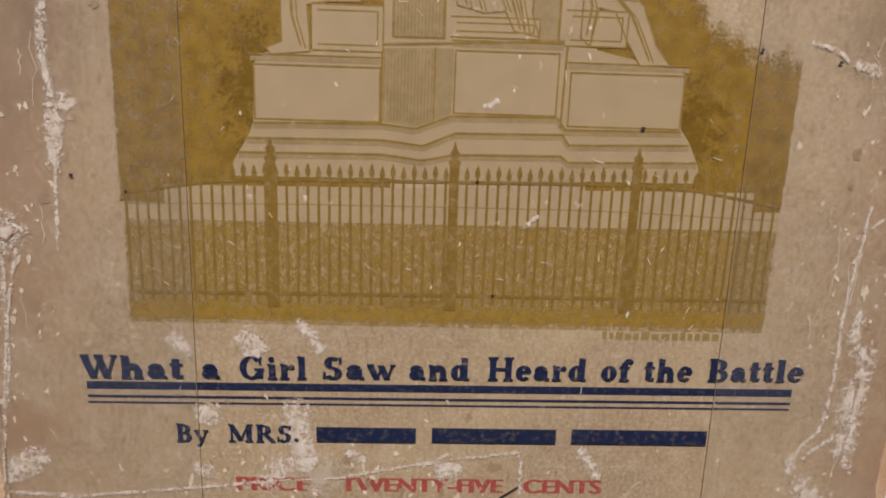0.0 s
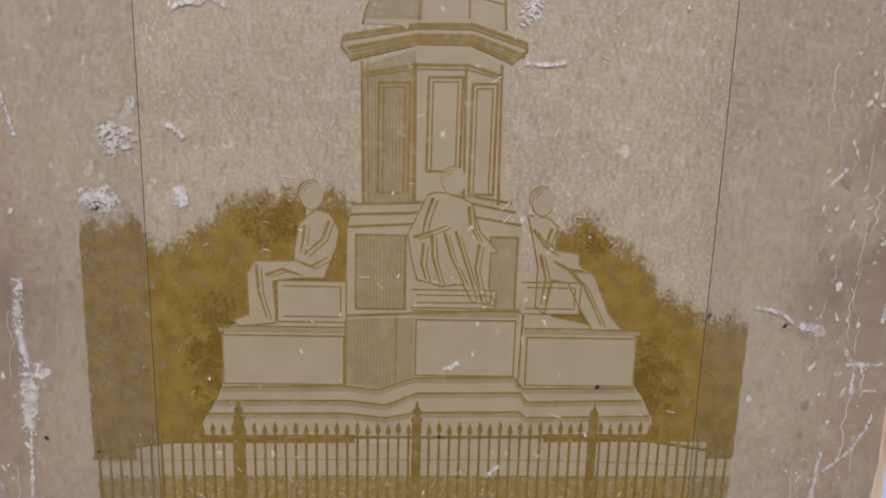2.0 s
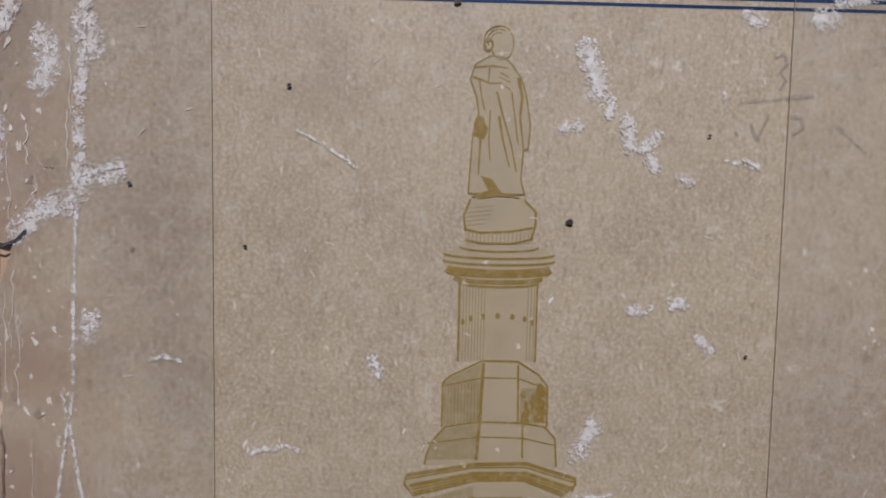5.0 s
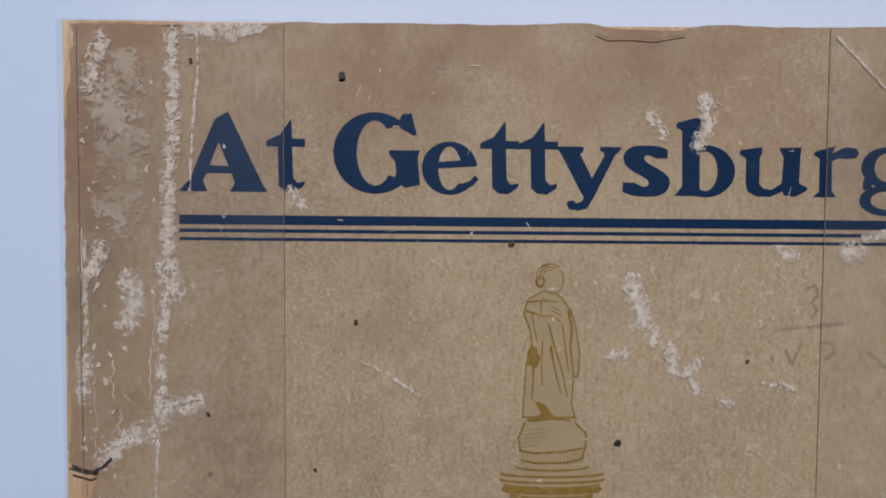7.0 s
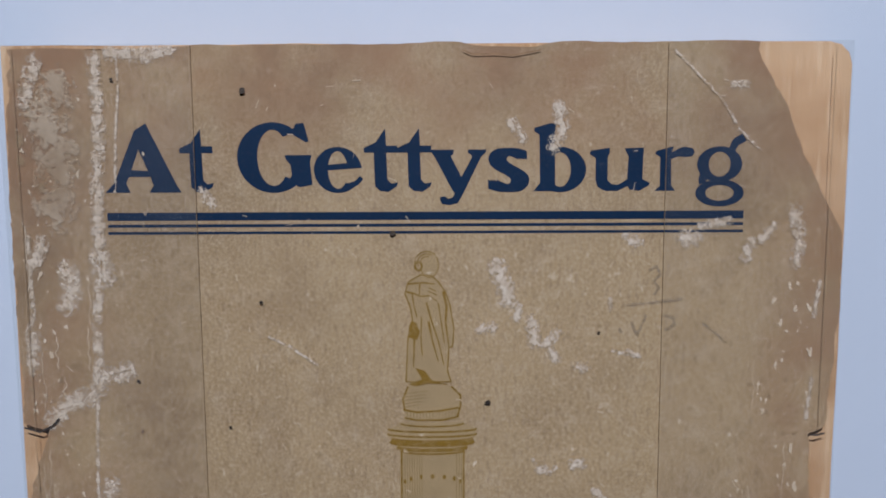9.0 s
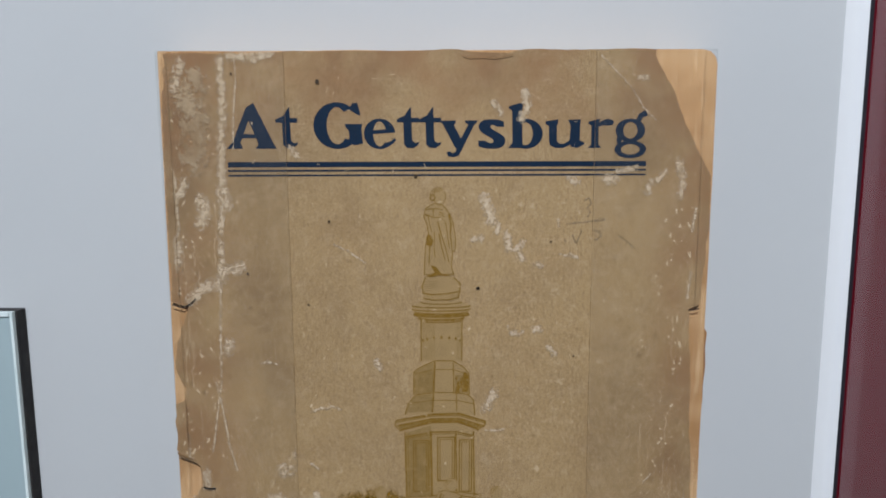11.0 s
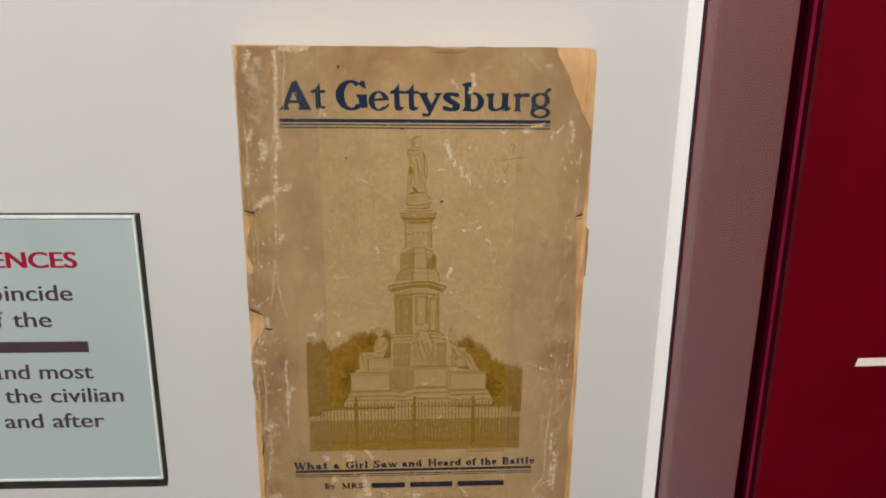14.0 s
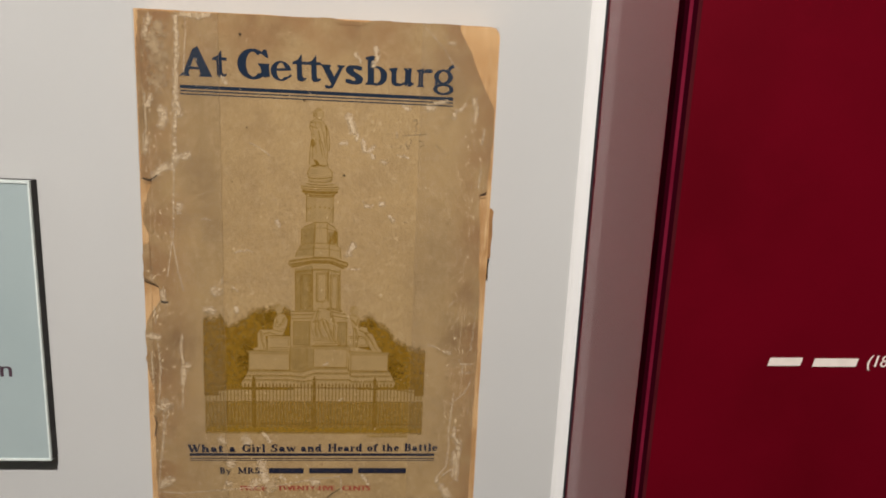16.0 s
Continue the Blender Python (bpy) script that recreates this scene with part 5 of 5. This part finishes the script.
rub("scuff", [(-45.9, 46.8), (-49.6, 45.4)], 1.2)
crack([(-63.0, 37.2), (-60.6, 36.5), (-58.6, 37.4), (-57.4, 38.6)], 0.3, speck_dark, "dark crack")
crack([(60.0, 35.4), (61.0, 35.3), (62.2, 35.6)], 0.3, speck_dark, "dark crack")
crack([(4.0, -91.0), (7.0, -88.2), (10.6, -85.8)], 0.3, speck_dark, "dark crack")
crack([(-61.0, 13.2), (-60.6, 11.0), (-60.8, 7.0), (-60.4, 1.0)], 0.3, crack_brown, "fine brown crack")
crack([(-63.4, -0.2), (-61.2, -1.4), (-58.8, -2.0)], 0.25, crack_brown, "fine brown crack")
crack([(-57.2, -9.4), (-55.6, -9.8), (-54.4, -9.6)], 0.5, speck_dark, "dark crack")
crack([(-60.8, -55.6), (-60.2, -59.0), (-60.9, -64.0)], 0.4, speck_dark, "dark crack")
crack([(-57.6, -52.0), (-56.6, -52.6), (-55.6, -51.6)], 0.3, crack_brown, "brown crease in a bare patch")
crack([(6.5, 93.4), (8.0, 92.8), (11.0, 92.9), (14.0, 92.7), (18.0, 93.4)], 0.14, crack_brown, "fine brown crack")
for u, v, r in ((10.0, 40.9, 0.45), (-30.3, 37.1, 0.22), (-26.7, 87.9, 0.5), (-4.4, 67.2, 0.45), (23.7, -36.2, 0.28), (47.7, -27.3, 0.28), (37.6, -26.1, 0.26),
                (-24.9, 56.8, 0.3), (-46.5, 89.5, 0.25), (27.0, 51.9, 0.22), (-44.6, 44.6, 0.3), (-47.8, -44.0, 0.25), (33.0, 24.0, 0.22)):
    s = Sheet(RUB - 0.00018)
    s.disc(u, v, r, r * 0.9, 11, 0.25)
    s.done("speck", speck_dark, book, "small dark speck")
pencil_mark([(34.6, 61.5), (35.6, 62.0), (36.2, 60.9), (35.3, 59.8), (36.0, 58.7), (35.4, 57.8)])
pencil_mark([(30.9, 56.1), (35.6, 56.6), (39.4, 57.0)])
pencil_mark([(32.0, 53.3), (32.9, 51.4), (34.1, 54.4)])
pencil_mark([(36.7, 54.5), (38.2, 54.2), (38.5, 53.0), (37.3, 52.3)])
pencil_mark([(30.2, 52.4), (30.4, 51.9)])
pencil_mark([(42.8, 53.3), (44.3, 52.1), (46.4, 50.2)])


lay_strokes()


def edge_wear():
    """Rubbed pale flakes, crowded along the edges and the old folds, and brown soiling between them."""
    pale, brown, fibre = Sheet(RUB), Sheet(RUB + 0.00002), Sheet(RUB)
    rnd = random.Random(7)
    spots = []
    for k in range(760):
        side = rnd.random()
        if side < 0.40:
            u, v = LEFT + 1.5 + abs(rnd.gauss(0, 5.5)), rnd.uniform(BOTTOM + 1, TOP - 2)
        elif side < 0.68:
            u, v = RIGHT - 3.5 - abs(rnd.gauss(0, 5.0)), rnd.uniform(BOTTOM + 1, 60)
        elif side < 0.84:
            u, v = rnd.gauss(-14, 16), BOTTOM + 2 + abs(rnd.gauss(0, 7))
        else:
            u, v = rnd.uniform(-60, 56), rnd.uniform(BOTTOM + 2, TOP - 3)
        if left_edge(v) + 0.6 < u < right_edge(v) - 0.6:
            spots.append((u, v, side))
    for u, v, side in spots:
        size = rnd.uniform(0.07, 0.32) * (1.0 if side < 0.84 else 0.6)
        tall = rnd.uniform(0.8, 2.6)
        if side < 0.84 and rnd.random() < 0.16:
            brown.disc(u, v, size * 2.2, size * 1.6 * tall, 12, 0.45, rnd.uniform(-0.4, 0.4))
        else:
            pale.disc(u, v, size, size * tall, 9, 0.6, rnd.uniform(-0.6, 0.6))
    for k in range(60):
        u = LEFT + 2 + abs(rnd.gauss(0, 7)) if rnd.random() < 0.55 else RIGHT - 3.5 - abs(rnd.gauss(0, 6))
        v = rnd.uniform(BOTTOM + 8, 84 if u < 0 else 55)
        ln = rnd.uniform(2, 12)
        pts = [(u + wob(i + k, 0.7, 0.8, k), v - ln * i / 8) for i in range(9)]
        if all(left_edge(q) + 0.5 < p < right_edge(q) - 0.5 for p, q in pts):
            fibre.line(pts, rnd.uniform(0.05, 0.14))
    for k in range(260):
        u, v, a, ln = rnd.uniform(-58, 58), rnd.uniform(BOTTOM + 3, TOP - 4), rnd.uniform(0, 3.1), rnd.uniform(0.4, 1.4)
        if left_edge(v) + 1.5 < u < right_edge(v) - 1.5:
            fibre.line([(u, v), (u + ln * math.cos(a), v + ln * math.sin(a))], rnd.uniform(0.05, 0.12))
    for sheet, name, mat, label in ((pale, "rubbed_flakes", crease_pale, "pale rubbed flakes of paper"), (brown, "soiling", soil, "brown soiled patches"),
                                    (fibre, "paper_fibres", crease_pale, "fine pale fibres and scratches")):
        tagged(sheet.done(name, mat, book, label), kind="stuff")


edge_wear()


# ---- clear strips round the book ----
def film_strip(u0, u1, inner):
    ob = empty("polyester_strip", "clear polyester strip wrapped over an old book", "film strip", "strips over the book")
    bm, grid = bmesh.new(), []
    for i in range(13):
        z = BOTTOM - 0.6 + (TOP - BOTTOM + 0.8) * i / 12
        grid.append([bm.verts.new(at(u0 + (u1 - u0) * k / 6, z, COVER - 0.00030 - 0.00005 * noise.noise((k * 0.6, i * 0.5, u0)))) for k in range(7)])
    for lo, hi in zip(grid, grid[1:]):
        for k in range(6):
            bm.faces.new((lo[k], lo[k + 1], hi[k + 1], hi[k]))
    part("sheet", bm, film, ob).visible_shadow = False
    side = box((inner - 0.025) / 1000, (inner + 0.025) / 1000, COVER - 0.00036, COVER - 0.00022, MID + BOTTOM / 1000, MID + TOP / 1000)
    part("cut_edge", side, film_edge, ob, "fine grey cut edge")
    fold = 60.8 if inner > 0 else -60.7
    part("fold", box((fold - 0.04) / 1000, (fold + 0.04) / 1000, COVER - 0.00038, COVER - 0.00036, MID + (36 if inner > 0 else BOTTOM + 4) / 1000, MID + (TOP - 0.6) / 1000), film_edge, ob, "fine grey fold line")


film_strip(-63.1, -34.5, -34.4)
film_strip(36.2, 63.4, 36.1)
